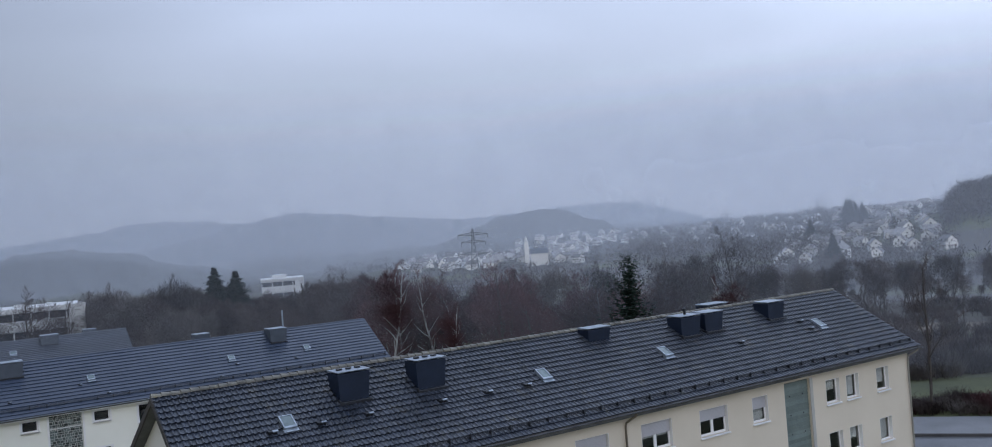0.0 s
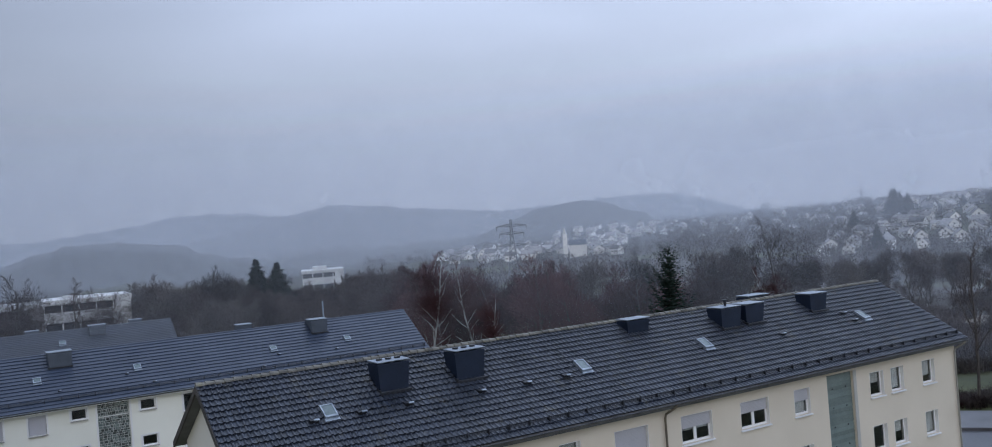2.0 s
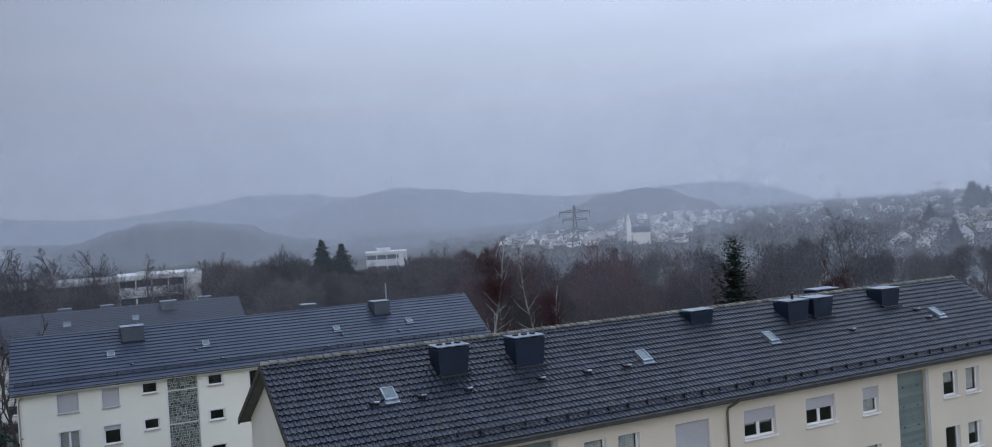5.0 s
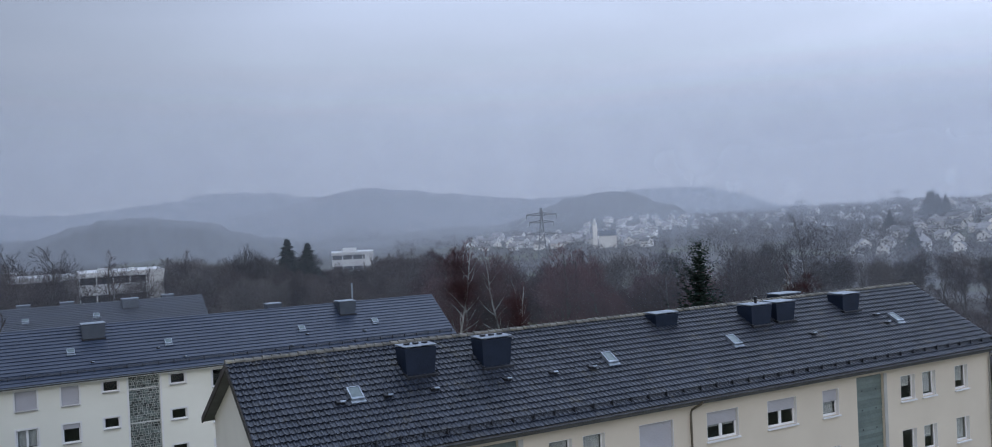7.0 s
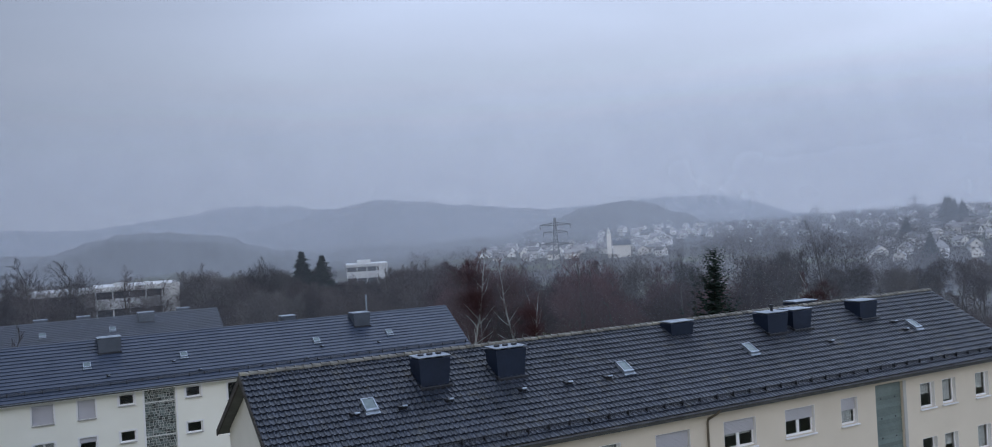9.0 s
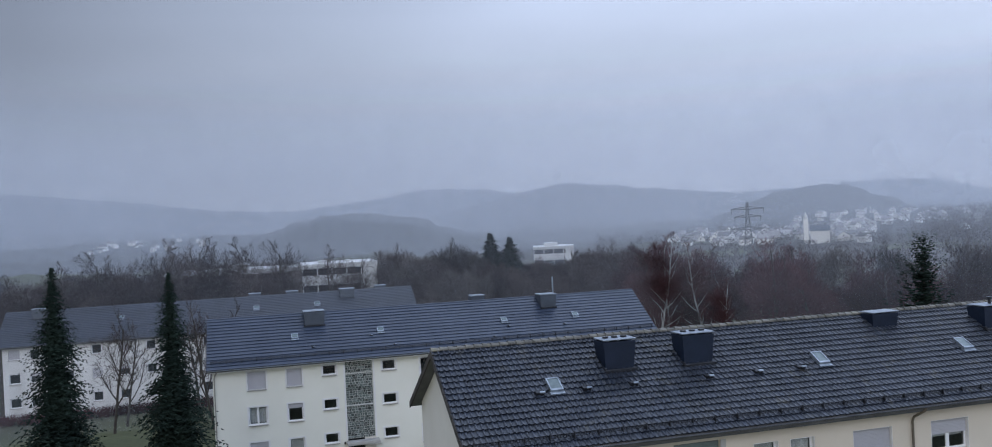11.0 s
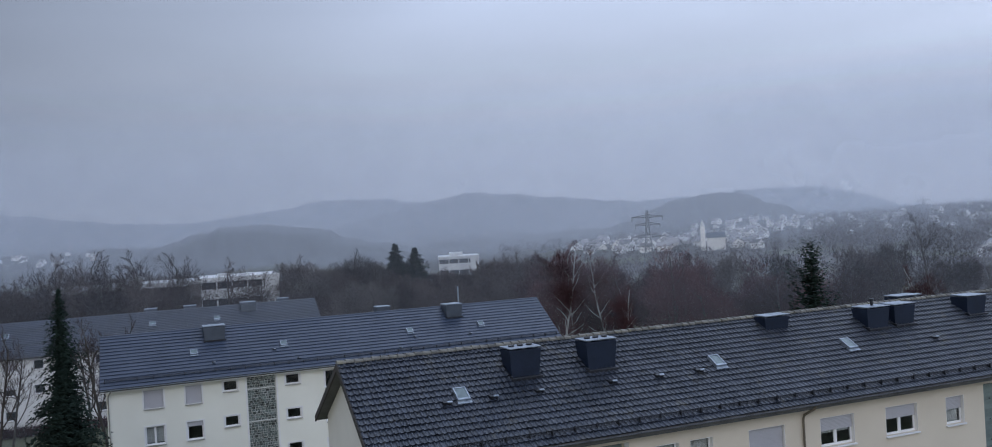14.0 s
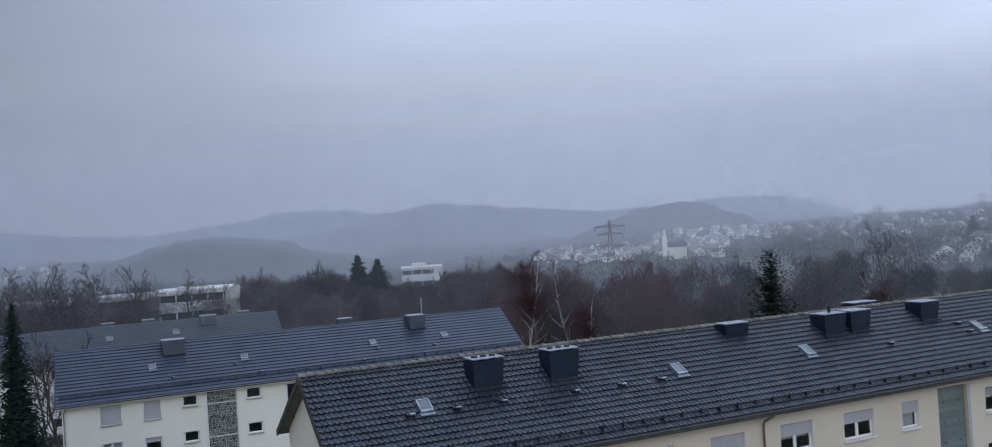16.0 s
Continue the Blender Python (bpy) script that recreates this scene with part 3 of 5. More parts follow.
def chimney(parent, x0, x1, y0, y1, zr_top, foot, courses, pots, vent_pipe=False, clad=None):
    """A slate-clad chimney: rows of slates on all sides, flaring a little to a flat cover slab on short piers."""
    clad = clad or SLATE
    bm = bmesh.new()
    rings = []
    for i in range(courses):
        za, zb = foot + (zr_top - foot) * i / courses, foot + (zr_top - foot) * (i + 1) / courses
        g = 0.10 * i / courses
        for z, e in ((za, g + 0.009), (zb, g)):
            rings.append([bm.verts.new(c) for c in ((x0 - e, y0 - e, z), (x1 + e, y0 - e, z), (x1 + e, y1 + e, z), (x0 - e, y1 + e, z))])
    for a, b in zip(rings, rings[1:]):
        for k in range(4):
            bm.faces.new((a[k], a[(k + 1) % 4], b[(k + 1) % 4], b[k]))
    bm.faces.new(rings[0][::-1])
    bm.faces.new(rings[-1])
    c = part("chimney", bm, clad, parent, "dark slate-clad chimney")
    part("flashing", boxes((x0 - 0.10, x1 + 0.10, y0 - 0.20, y0 - 0.03, foot + 0.02, foot + 0.16), (x0 - 0.12, x0 - 0.035, y0 - 0.19, y1, foot + 0.10, foot + 0.24), bevel=0.015), DARKMETAL, c)
    n = 3
    piers = boxes(*[(x0 + 0.05 + (x1 - x0 - 0.25) * i / (n - 1), x0 + 0.2 + (x1 - x0 - 0.25) * i / (n - 1), y0 + 0.05, y1 - 0.05, zr_top, zr_top + 0.05) for i in range(n)])
    part("pier", piers, LEAD, c)
    part("cover_slab", boxes((x0 - 0.12, x1 + 0.12, y0 - 0.11, y1 + 0.08, zr_top + 0.05, zr_top + 0.095), bevel=0.012), LEAD, c, "pale zinc cover slab")
    for i in range(pots):
        bm = bmesh.new()
        cx = x0 + (x1 - x0) * (i + 0.5) / pots
        tube(bm, [(cx, (y0 + y1) / 2, zr_top + 0.10), (cx, (y0 + y1) / 2, zr_top + 0.16)], 0.13, 10)
        part("flue", bm, DARKMETAL, c)
    if vent_pipe:
        bm = bmesh.new()
        cx, cy = x0 + 0.75 * (x1 - x0) - 0.2, (y0 + y1) / 2
        tube(bm, [(cx, cy, zr_top + 0.10), (cx, cy, zr_top + 0.30)], 0.07, 8)
        tube(bm, [(cx, cy, zr_top + 0.30), (cx, cy, zr_top + 0.42)], 0.11, 8)
        part("vent_pipe", bm, DARKMETAL, c)
    return c


def skylight(parent, x, yr, zr, w, h, s, wide=0.52, tall=0.74):
    m = slope_matrix(x, yr, zr, w, h, s)
    b, up = 0.05, 0.20
    bm = bmesh.new()
    for d in ((0, b, 0, tall, 0, up), (wide - b, wide, 0, tall, 0, up), (b, wide - b, tall - b, tall, 0, up), (b, wide - b, 0, b + 0.05, 0, up), (-0.03, wide + 0.03, -0.15, 0, 0.04, 0.12)):
        box(bm, *d, m)
    o = part("skylight", bm, LEAD, parent, "zinc-framed roof window")
    bm = bmesh.new()
    box(bm, b, wide - b, b + 0.05, tall - b, 0.165, 0.18, m)
    part("pane", bm, SKYPANE, o)


SKYPANE = mat("wired_skylight_glass", (0.07, 0.10, 0.11), (0.14, 0.19, 0.20), 4, 30, 0.2, 0.0)


def roof_vent(parent, x, yr, zr, w, h, s, k=1.0):
    m = slope_matrix(x, yr, zr, w, h, s)
    bm = bmesh.new()
    vs = box(bm, 0, 0.24 * k, 0, 0.26 * k, 0.02, 0.15 * k, m)
    for v in (vs[3], vs[7]):
        v.co -= m.to_3x3() @ Vector((0, 0, 0.11 * k))
    o = part("roof_vent", bm, DARKMETAL, parent)
    bm = bmesh.new()
    box(bm, 0.10 * k, 0.26 * k, -0.02, 0.05 * k, 0.13 * k, 0.165 * k, m)
    part("hood", bm, LEAD, o)


def snow_guard(parent, xl, xr, yr, zr, w, h, s, step, lattice):
    """Brackets, and between them a low grid of bars, along the eave."""
    n = int((xr - xl - 0.5) / step)
    t = 0.008 if lattice else 0.011
    holder = None
    bar = bmesh.new()
    m = slope_matrix(xl, yr, zr, w, h, s)
    for k in (0.09, 0.16, 0.23):
        box(bar, 0.3, xr - xl - 0.3, -t, t, k, k + 2 * t, m)
    if lattice:
        i = 0.35
        while i < xr - xl - 0.35:
            box(bar, i, i + 0.012, -0.006, 0.006, 0.08, 0.25, m)
            i += 0.11
    holder = part("snow_guard", bar, DARKMETAL, parent, "dark metal snow guard")
    tri = [(-0.02, -0.16, 0.03), (-0.02, 0.13, 0.03), (-0.02, 0.02, 0.28), (0.02, -0.16, 0.03), (0.02, 0.13, 0.03), (0.02, 0.02, 0.28)]
    me = mesh("bracket", tri, [(0, 2, 1), (3, 4, 5), (0, 1, 4, 3), (1, 2, 5, 4), (2, 0, 3, 5)], DARKMETAL)
    for i in range(n + 1):
        b = part("bracket", me, None, holder)
        b.matrix_basis = slope_matrix(xl + 0.35 + i * (xr - xl - 0.7) / n, yr, zr, w, h, s)


def gutter(parent, xl, xr, y, z, material):
    bm = bmesh.new()
    ring = [(0.07 * math.cos(a), 0.07 * math.sin(a)) for a in [math.pi + math.pi * i / 7 for i in range(8)]]
    ring += [(0.057 * math.cos(a), 0.057 * math.sin(a)) for a in [math.tau - math.pi * i / 7 for i in range(8)]]
    ends = [[bm.verts.new((x, y + p, z + q)) for p, q in ring] for x in (xl, xr)]
    for i in range(16):
        k = (i + 1) % 16
        bm.faces.new((ends[0][i], ends[0][k], ends[1][k], ends[1][i]))
    bm.faces.new(ends[0][::-1])
    bm.faces.new(ends[1])
    part("gutter", bm, material, parent)


def downpipe(parent, x, y, z0, z1, y_gutter, material):
    bm = bmesh.new()
    tube(bm, [(x + 0.25, y_gutter, z1), (x + 0.2, y_gutter + 0.05, z1 - 0.12), (x + 0.04, y - 0.12, z1 - 0.42), (x, y - 0.09, z1 - 0.6), (x, y - 0.09, z0)], 0.05, 8)
    part("downpipe", bm, material, parent)


# the near block with the cream facade
def near_block():
    xl, xr, yr, zr, w, h, ground = 6.92, 46.71, 35.26, 11.96, 5.45, 3.02, -1.2
    x0, x1, yf, yb = xl + 0.45, xr - 0.45, 30.33, 40.19
    root = new("apartment_building")
    root.location = (0, 0, 0)
    tagged(root, "long cream-rendered three-storey apartment block with weathered dark tile roof", "building", "apartment blocks")
    under = zr - h / w * (yr - yf) - 0.2
    panels = ((14.9, 16.82), (35.82, 37.75))
    cols = [(9.0, 10.82, 1, 0.5), (12.5, 13.62, 0, 0.45), (18.21, 19.29, 0, 0.0), (19.81, 20.89, 0, 0.0), (22.63, 24.45, 1, 1.0), (26.3, 28.14, 1, 0.45),
            (29.9, 31.74, 1, 0.42), (33.45, 34.56, 0, 0.45), (39.02, 40.12, 0, 0.0), (40.69, 41.74, 0, 0.0), (43.3, 44.38, 0, 0.0)]
    holes, specs = [], []
    for row in range(3):
        top = 8.13 - 2.75 * row
        for i, (a, b, dbl, sh) in enumerate(cols):
            holes.append((a, b, top - 1.27, top))
            down = sh if row == 0 else (0.3, 0.0, 0.0, 0.15, 0.6, 0.0, 0.2, 0.0, 0.0, 0.0, 0.0)[i]
            specs.append((a, b, top - 1.27, top, dbl, down, (0.9, 0.0, 0.55, 0.95, 0.4, 0.6, 0.0, 0.95, 0.5, 0.9, 0.7)[(i + 4 * row) % 11]))
    for a, b in panels:
        holes.append((a, b, -0.4, 8.45))
    part("front_wall", wall_with_openings(x0 + 0.3, x1 - 0.3, ground, under, yf, 0.3, holes), CREAM, root)
    part("rear_wall", boxes((x0 + 0.3, x1 - 0.3, yb - 0.3, yb, ground, under)), CREAM, root)
    gable_wall(root, x0, 0.3, yf, yb, ground, yr, zr, w, h, GABLE)
    gable_wall(root, x1 - 0.3, 0.3, yf, yb, ground, yr, zr, w, h, CREAM)
    part("attic_floor", boxes((x0 + 0.3, x1 - 0.3, yf + 0.3, yb - 0.3, under - 0.3, under - 0.1)), WOOD, root)
    part("room_wall", boxes((x0 + 0.3, x1 - 0.3, yf + 3.5, yf + 3.65, ground, under - 0.3)), INTERIOR, root)
    for s in specs:
        window(root, s[0], s[1], s[2], s[3], yf, s[4], s[5], s[6], False)
    for a, b in panels:
        ps = part("stair_panel", boxes((a, b, yf + 0.16, yf + 0.22, -0.4, 8.45)), DARKMETAL, root, "green-grey stairwell panel of stone courses")
        rows = 46
        for i in range(rows):
            z = -0.38 + (8.40 + 0.38) * i / rows
            d = random.choice((0.0, 0.006, 0.012))
            vs = boxes((a + 0.012, b - 0.012, yf + 0.125 - d, yf + 0.159, z, z + 0.181))
            for v in vs.verts:
                if v.co.z > z + 0.1 and v.co.y < yf + 0.15:
                    v.co.y += 0.02
            strip = part("panel_strip", vs, PANELGREEN, ps)
            if i % 5 == 2:
                for xk in (a + 0.45, b - 0.5):
                    part("bolt_cap", boxes((xk, xk + 0.07, yf + 0.09, yf + 0.13, z + 0.05, z + 0.12), bevel=0.015), DARKMETAL, strip)
        part("jamb", boxes((b + 0.004, b + 0.22, yf - 0.03, yf - 0.003, -0.4, 8.45)), JAMB, ps, "grey painted jamb")
    roof = roof_shell(root, xl, xr, yr, zr, w, h, SOFFIT)
    for side in (-1, 1):
        verge_board(root, xl - 0.03, yr, zr, w, h, side, 0.06, 0.24, WOOD)
        verge_board(root, xr - 0.03, yr, zr, w, h, side, 0.06, 0.24, WOOD)
    gutter(root, xl, xr, yr - w - 0.09, zr - h - 0.03, GUTTER)
    part("soffit", boxes((xl + 0.05, xr - 0.05, yr - w + 0.02, yf - 0.004, zr - h - 0.24, zr - h - 0.2)), GUTTER, root)
    downpipe(root, 25.36, yf, ground, zr - h - 0.1, yr - w - 0.09, BROWNPIPE)
    downpipe(root, 46.12, yf, ground, zr - h - 0.1, yr - w - 0.09, GREYPIPE)
    snow_guard(roof, xl, xr, yr, zr, w, h, 5.72, 0.92, True)
    for a, b, y0 in ((13.58, 14.76, 33.3), (16.98, 18.2, 33.2), (32.3, 33.5, 33.55), (34.05, 35.2, 33.6), (39.0, 40.15, 33.7)):
        chimney(root, a, b, y0, y0 + 0.85, 12.02, zr - h / w * (yr - y0) - 0.1, 13, 3 if a < 17 else 0, a == 32.3)
    chimney(root, 26.9, 28.1, 34.3, 34.95, 12.04, 11.2, 5, 0)
    chimney(root, 36.5, 37.9, 35.75, 36.5, 12.10, 11.3, 5, 0)
    for x in (10.9, 22.66, 29.95, 41.55):
        skylight(root, x, yr, zr, w, h, 3.28)
    for x, y in ((10.31, 32.33), (12.2, 32.33), (14.15, 32.33), (17.4, 32.29), (19.62, 32.28), (21.6, 32.26), (35.1, 32.36), (40.65, 33.06), (40.7, 32.4)):
        roof_vent(root, x, yr, zr, w, h, (yr - y) * math.hypot(w, h) / w, 1.3)
    # tiles: those by the near gable are pieces of their own
    ln = math.hypot(w, h)
    rows, columns = 18, 184
    course, wide = (ln + 0.03) / rows, (xr - xl) / columns
    base = tile_shape(wide, course + 0.05, 0.044, 0.064)
    me = mesh("tile", base[0], base[1], TILE_A)
    rest = []
    rnd = random.Random(4)
    for r in range(rows):
        for c in range(columns):
            m = slope_matrix(xl + c * wide, yr, zr + 0.012, w, h, (r + 1) * course)
            m = m @ pose(rnd.uniform(-0.003, 0.003), rnd.uniform(-0.006, 0.006), rnd.uniform(-0.003, 0.004), rnd.uniform(-0.7, 0.7), rnd.uniform(-0.8, 0.8), 0)
            if c < 16:  # the columns by the near gable
                part("tile", me, None, roof).matrix_basis = m
            else:
                rest.append(m)
    joined_tiles("far_tiles", base, rest, TILE_AI, roof)
    rv = ridge_tile_shape(0.38, 0.165)
    rme = mesh("ridge_tile", rv[0], rv[1], RIDGE_A)
    for i in range(112):
        part("ridge_tile", rme, None, roof).matrix_basis = pose(xl + i * (xr - xl) / 112, yr, zr + 0.045 + rnd.uniform(-0.008, 0.008), rnd.uniform(-3, 3), 2.5, rnd.uniform(-1, 1))


near_block()


# the second block: off-white render, blue-grey roof
def second_block():
    xl, xr, yr, zr, w, h, ground = -3.36, 35.10, 78.80, 9.80, 5.41, 3.45, -3.4
    x0, x1, yf, yb = xl + 0.4, xr - 0.4, 73.92, 83.7
    root = new("apartment_building")
    tagged(root, "long off-white three-storey apartment block with smooth blue-grey tile roof", "building", "apartment blocks")
    under = zr - h / w * (yr - yf) - 0.2
    big = [(-0.35, 1.07, 1), (2.68, 3.88, 0), (13.53, 14.75, 0), (16.2, 17.6, 1), (19.2, 20.6, 1), (22.0, 23.2, 0), (31.5, 32.9, 1)]
    small = [(5.5, 6.62), (10.34, 11.5), (24.8, 25.9), (29.6, 30.7)]
    panel = (7.33, 9.58)
    holes, specs = [(panel[0], panel[1], -2.55, 6.13)], []
    for row in range(3):
        top = 5.90 - 2.80 * row
        for i, (a, b, dbl) in enumerate(big):
            holes.append((a, b, top - 1.42, top))
            down = ((1.0, 1.0, 0.0), (0.0, 0.25, 0.4), (0.35, 0.0, 0.0))[row][min(i, 2)]
            specs.append((a, b, top - 1.42, top, dbl, down, (0.5, 0.9, 0.0, 0.6)[(i + row) % 4]))
        top = 5.93 - 2.78 * row
        for a, b in small:
            holes.append((a, b, top - 0.82, top))
            specs.append((a, b, top - 0.82, top, 0, 0, 0))
    part("front_wall", wall_with_openings(x0 + 0.3, x1 - 0.3, ground, under, yf, 0.3, holes), OFFWHITE, root)
    part("rear_wall", boxes((x0 + 0.3, x1 - 0.3, yb - 0.3, yb, ground, under)), OFFWHITE, root)
    gable_wall(root, x0, 0.3, yf, yb, ground, yr, zr, w, h, OFFWHITE)
    gable_wall(root, x1 - 0.3, 0.3, yf, yb, ground, yr, zr, w, h, OFFWHITE)
    part("attic_floor", boxes((x0 + 0.3, x1 - 0.3, yf + 0.3, yb - 0.3, under - 0.3, under - 0.1)), WOOD, root)
    part("room_wall", boxes((x0 + 0.3, x1 - 0.3, yf + 3.5, yf + 3.65, ground, under - 0.3)), INTERIOR, root)
    for s in specs:
        window(root, s[0], s[1], s[2], s[3], yf, s[4], s[5], s[6], True, 0.13, 0.14, False)
    # stairwell front of rough stone pieces in pale joints, over a canopy and the house door
    ps = part("stair_panel", boxes((panel[0], panel[1], yf + 0.10, yf + 0.2, -0.25, 6.13)), JOINT, root, "mosaic stairwell panel of dark stones in pale joints")
    rnd = random.Random(11)
    bm = bmesh.new()
    z = -0.2
    while z < 6.0:
        tall = rnd.uniform(0.13, 0.24)
        x = panel[0] + 0.03
        while x < panel[1] - 0.1:
            wide = rnd.uniform(0.10, 0.32)
            q = min(x + wide, panel[1] - 0.03)
            vs = box(bm, x, q - 0.045, yf + 0.06 - rnd.uniform(0, 0.03), yf + 0.099, z, min(z + tall - 0.045, 6.1))
            for v in vs:
                v.co.x += rnd.uniform(-0.015, 0.015)
                v.co.z += rnd.uniform(-0.02, 0.02)
            x = q
        z += tall
    tagged(part("stone_mosaic", bm, MOSAIC, ps), kind="stuff")
    for x in (panel[0] - 0.14, panel[1] + 0.004):
        part("white_jamb", boxes((x, x + 0.135, yf - 0.03, yf - 0.003, -0.25, 6.13)), REVEAL, ps)
    part("floor_band", boxes((panel[0] + 0.002, panel[1] - 0.002, yf + 0.03, yf + 0.055, 5.02, 5.12)), JOINT, ps)
    part("floor_band", boxes((panel[0] + 0.002, panel[1] - 0.002, yf + 0.03, yf + 0.055, 2.42, 2.52)), JOINT, ps)
    part("canopy", boxes((panel[0] - 0.15, panel[1] + 0.25, yf - 0.95, yf - 0.01, -0.62, -0.36), bevel=0.02), SILL, root, "grey concrete door canopy")
    door = part("house_door", boxes((7.6, 8.7, yf + 0.12, yf + 0.18, -2.55, -0.65)), DARKMETAL, root, "dark entrance door")
    part("pane", boxes((7.75, 8.55, yf + 0.10, yf + 0.119, -2.2, -0.85)), DARKGLASS, door)
    part("door_side_panel", boxes((8.71, 9.58, yf + 0.12, yf + 0.18, -2.55, -0.26)), GABLE, root)
    part("wall_lamp", boxes((7.0, 7.12, yf - 0.1, yf - 0.005, -0.62, -0.42), bevel=0.02), DARKMETAL, root)
    roof = roof_shell(root, xl, xr, yr, zr, w, h, SOFFIT)
    for side in (-1, 1):
        verge_board(root, xl - 0.03, yr, zr, w, h, side, 0.06, 0.2, DARKMETAL)
        verge_board(root, xr - 0.03, yr, zr, w, h, side, 0.06, 0.2, DARKMETAL)
    gutter(root, xl, xr, yr - w - 0.09, zr - h - 0.03, LEAD)
    part("soffit", boxes((xl + 0.05, xr - 0.05, yr - w + 0.02, yf - 0.004, zr - h - 0.24, zr - h - 0.2)), REVEAL, root)
    downpipe(root, x0 + 0.12, yf, ground, zr - h - 0.1, yr - w - 0.09, GREYPIPE)
    snow_guard(roof, xl, xr, yr, zr, w, h, 5.6, 1.15, False)
    for a, b, y0, yd in ((4.55, 6.1, 77.3, 1.4), (25.5, 26.85, 77.3, 1.4)):
        chimney(root, a, b, y0, y0 + yd, 9.98, zr - h / w * (yr - y0) - 0.1, 7, 0, clad=GREYCLAD)
    chimney(root, 19.6, 20.7, 79.4, 80.5, 10.14, 9.2, 5, 0, clad=GREYCLAD)
    bm = bmesh.new()
    tube(bm, [(27.15, 78.75, 9.7), (27.15, 78.75, 11.5)], 0.075, 8)
    part("flue_pipe", bm, LEAD, root, "tall steel flue pipe")
    for x in (3.3, 10.4, 21.3, 27.95):
        skylight(root, x, yr, zr, w, h, 3.45, 0.55, 0.6)
    for x, y in ((9.7, 75.6), (11.5, 74.4), (4.85, 74.85), (21.7, 75.38), (26.75, 75.1), (20.1, 74.3)):
        roof_vent(root, x, yr, zr, w, h, (yr - y) * math.hypot(w, h) / w)
    ln = math.hypot(w, h)
    rows, columns = 16, 8
    course, wide = (ln + 0.03) / rows, (xr - xl) / columns
    base = tile_shape(wide, course + 0.04, 0.0, 0.055, 0.9995)
    ms = [slope_matrix(xl + c * wide, yr, zr + 0.012, w, h, (r + 1) * course) for r in range(rows) for c in range(columns)]
    joined_tiles("roof_tiles", base, ms, TILE_B, roof)
    rv = ridge_tile_shape(0.42, 0.12)
    joined_tiles("ridge_tiles", rv, [pose(xl + i * (xr - xl) / 100, yr, zr - 0.01) for i in range(100)], TILE_B, roof)


second_block()


# the third block, behind the spruces
def third_block():
    xl, xr, yr, zr, w, h, ground = -27.5, 20.8, 117.6, 8.78, 5.9, 3.5, -4.2
    x0, x1, yf, yb = xl + 0.35, xr - 0.35, 112.2, 123.0
    root = new("apartment_building")
    tagged(root, "long weathered white apartment block with slate-grey roof behind the spruces", "building", "apartment blocks")
    under = zr - h / w * (yr - yf) - 0.2
    cols = [(-26.25, -25.05), (-24.1, -22.95), (-20.6, -19.5), (-17.6, -16.5), (-14.72, -13.55), (-11.7, -10.6), (-8.4, -7.2), (-5.4, -4.2), (-1.8, -0.6), (2.4, 3.6), (6.2, 7.4), (10.4, 11.6), (14.6, 15.8)]
    holes, specs = [], []
    for row in range(3):
        top = 4.88 - 2.72 * row
        for i, (a, b) in enumerate(cols):
            holes.append((a, b, top - 1.1, top))
            specs.append((a, b, top - 1.1, top, 0, (0.9 if (i + row) % 4 == 0 else 0.3 if (i * row) % 3 == 1 else 0), 0))
    part("front_wall", wall_with_openings(x0 + 0.3, x1 - 0.3, ground, under, yf, 0.3, holes), OLDWHITE, root)
    part("rear_wall", boxes((x0 + 0.3, x1 - 0.3, yb - 0.3, yb, ground, under)), OLDWHITE, root)
    gable_wall(root, x0, 0.3, yf, yb, ground, yr, zr, w, h, WOOD)
    gable_wall(root, x1 - 0.3, 0.3, yf, yb, ground, yr, zr, w, h, OLDWHITE)
    part("room_wall", boxes((x0 + 0.3, x1 - 0.3, yf + 3.5, yf + 3.65, ground, under - 0.1)), INTERIOR, root)
    for s in specs:
        window(root, s[0], s[1], s[2], s[3], yf, s[4], s[5], s[6], False, 0.13, 0.12, False)
    roof = roof_shell(root, xl, xr, yr, zr, w, h, SOFFIT)
    gutter(root, xl, xr, yr - w - 0.09, zr - h - 0.03, GUTTER)
    for a in (-24.4, 11.4):
        chimney(root, a, a + 1.7, 116.2, 117.5, 9.0, 7.8, 5, 0, clad=GREYCLAD)
    for a in (0.2, 16.2, 4.8):
        chimney(root, a, a + 1.3, 118.4, 119.3, 9.0, 8.0, 4, 0, clad=GREYCLAD)
    for x in (-21.9, -9.6, 0.6, 8.0, -15.0):
        skylight(root, x, yr, zr, w, h, 3.0, 0.7, 0.7)
    ln = math.hypot(w, h)
    rows = 20
    course, wide = ln / rows, (xr - xl) / 8
    base = tile_shape(wide, course + 0.04, 0.0, 0.035, 0.9995)
    ms = [slope_matrix(xl + c * wide, yr, zr + 0.012, w, h, (r + 1) * course) for r in range(rows) for c in range(8)]
    joined_tiles("roof_tiles", base, ms, TILE_C, roof)


third_block()


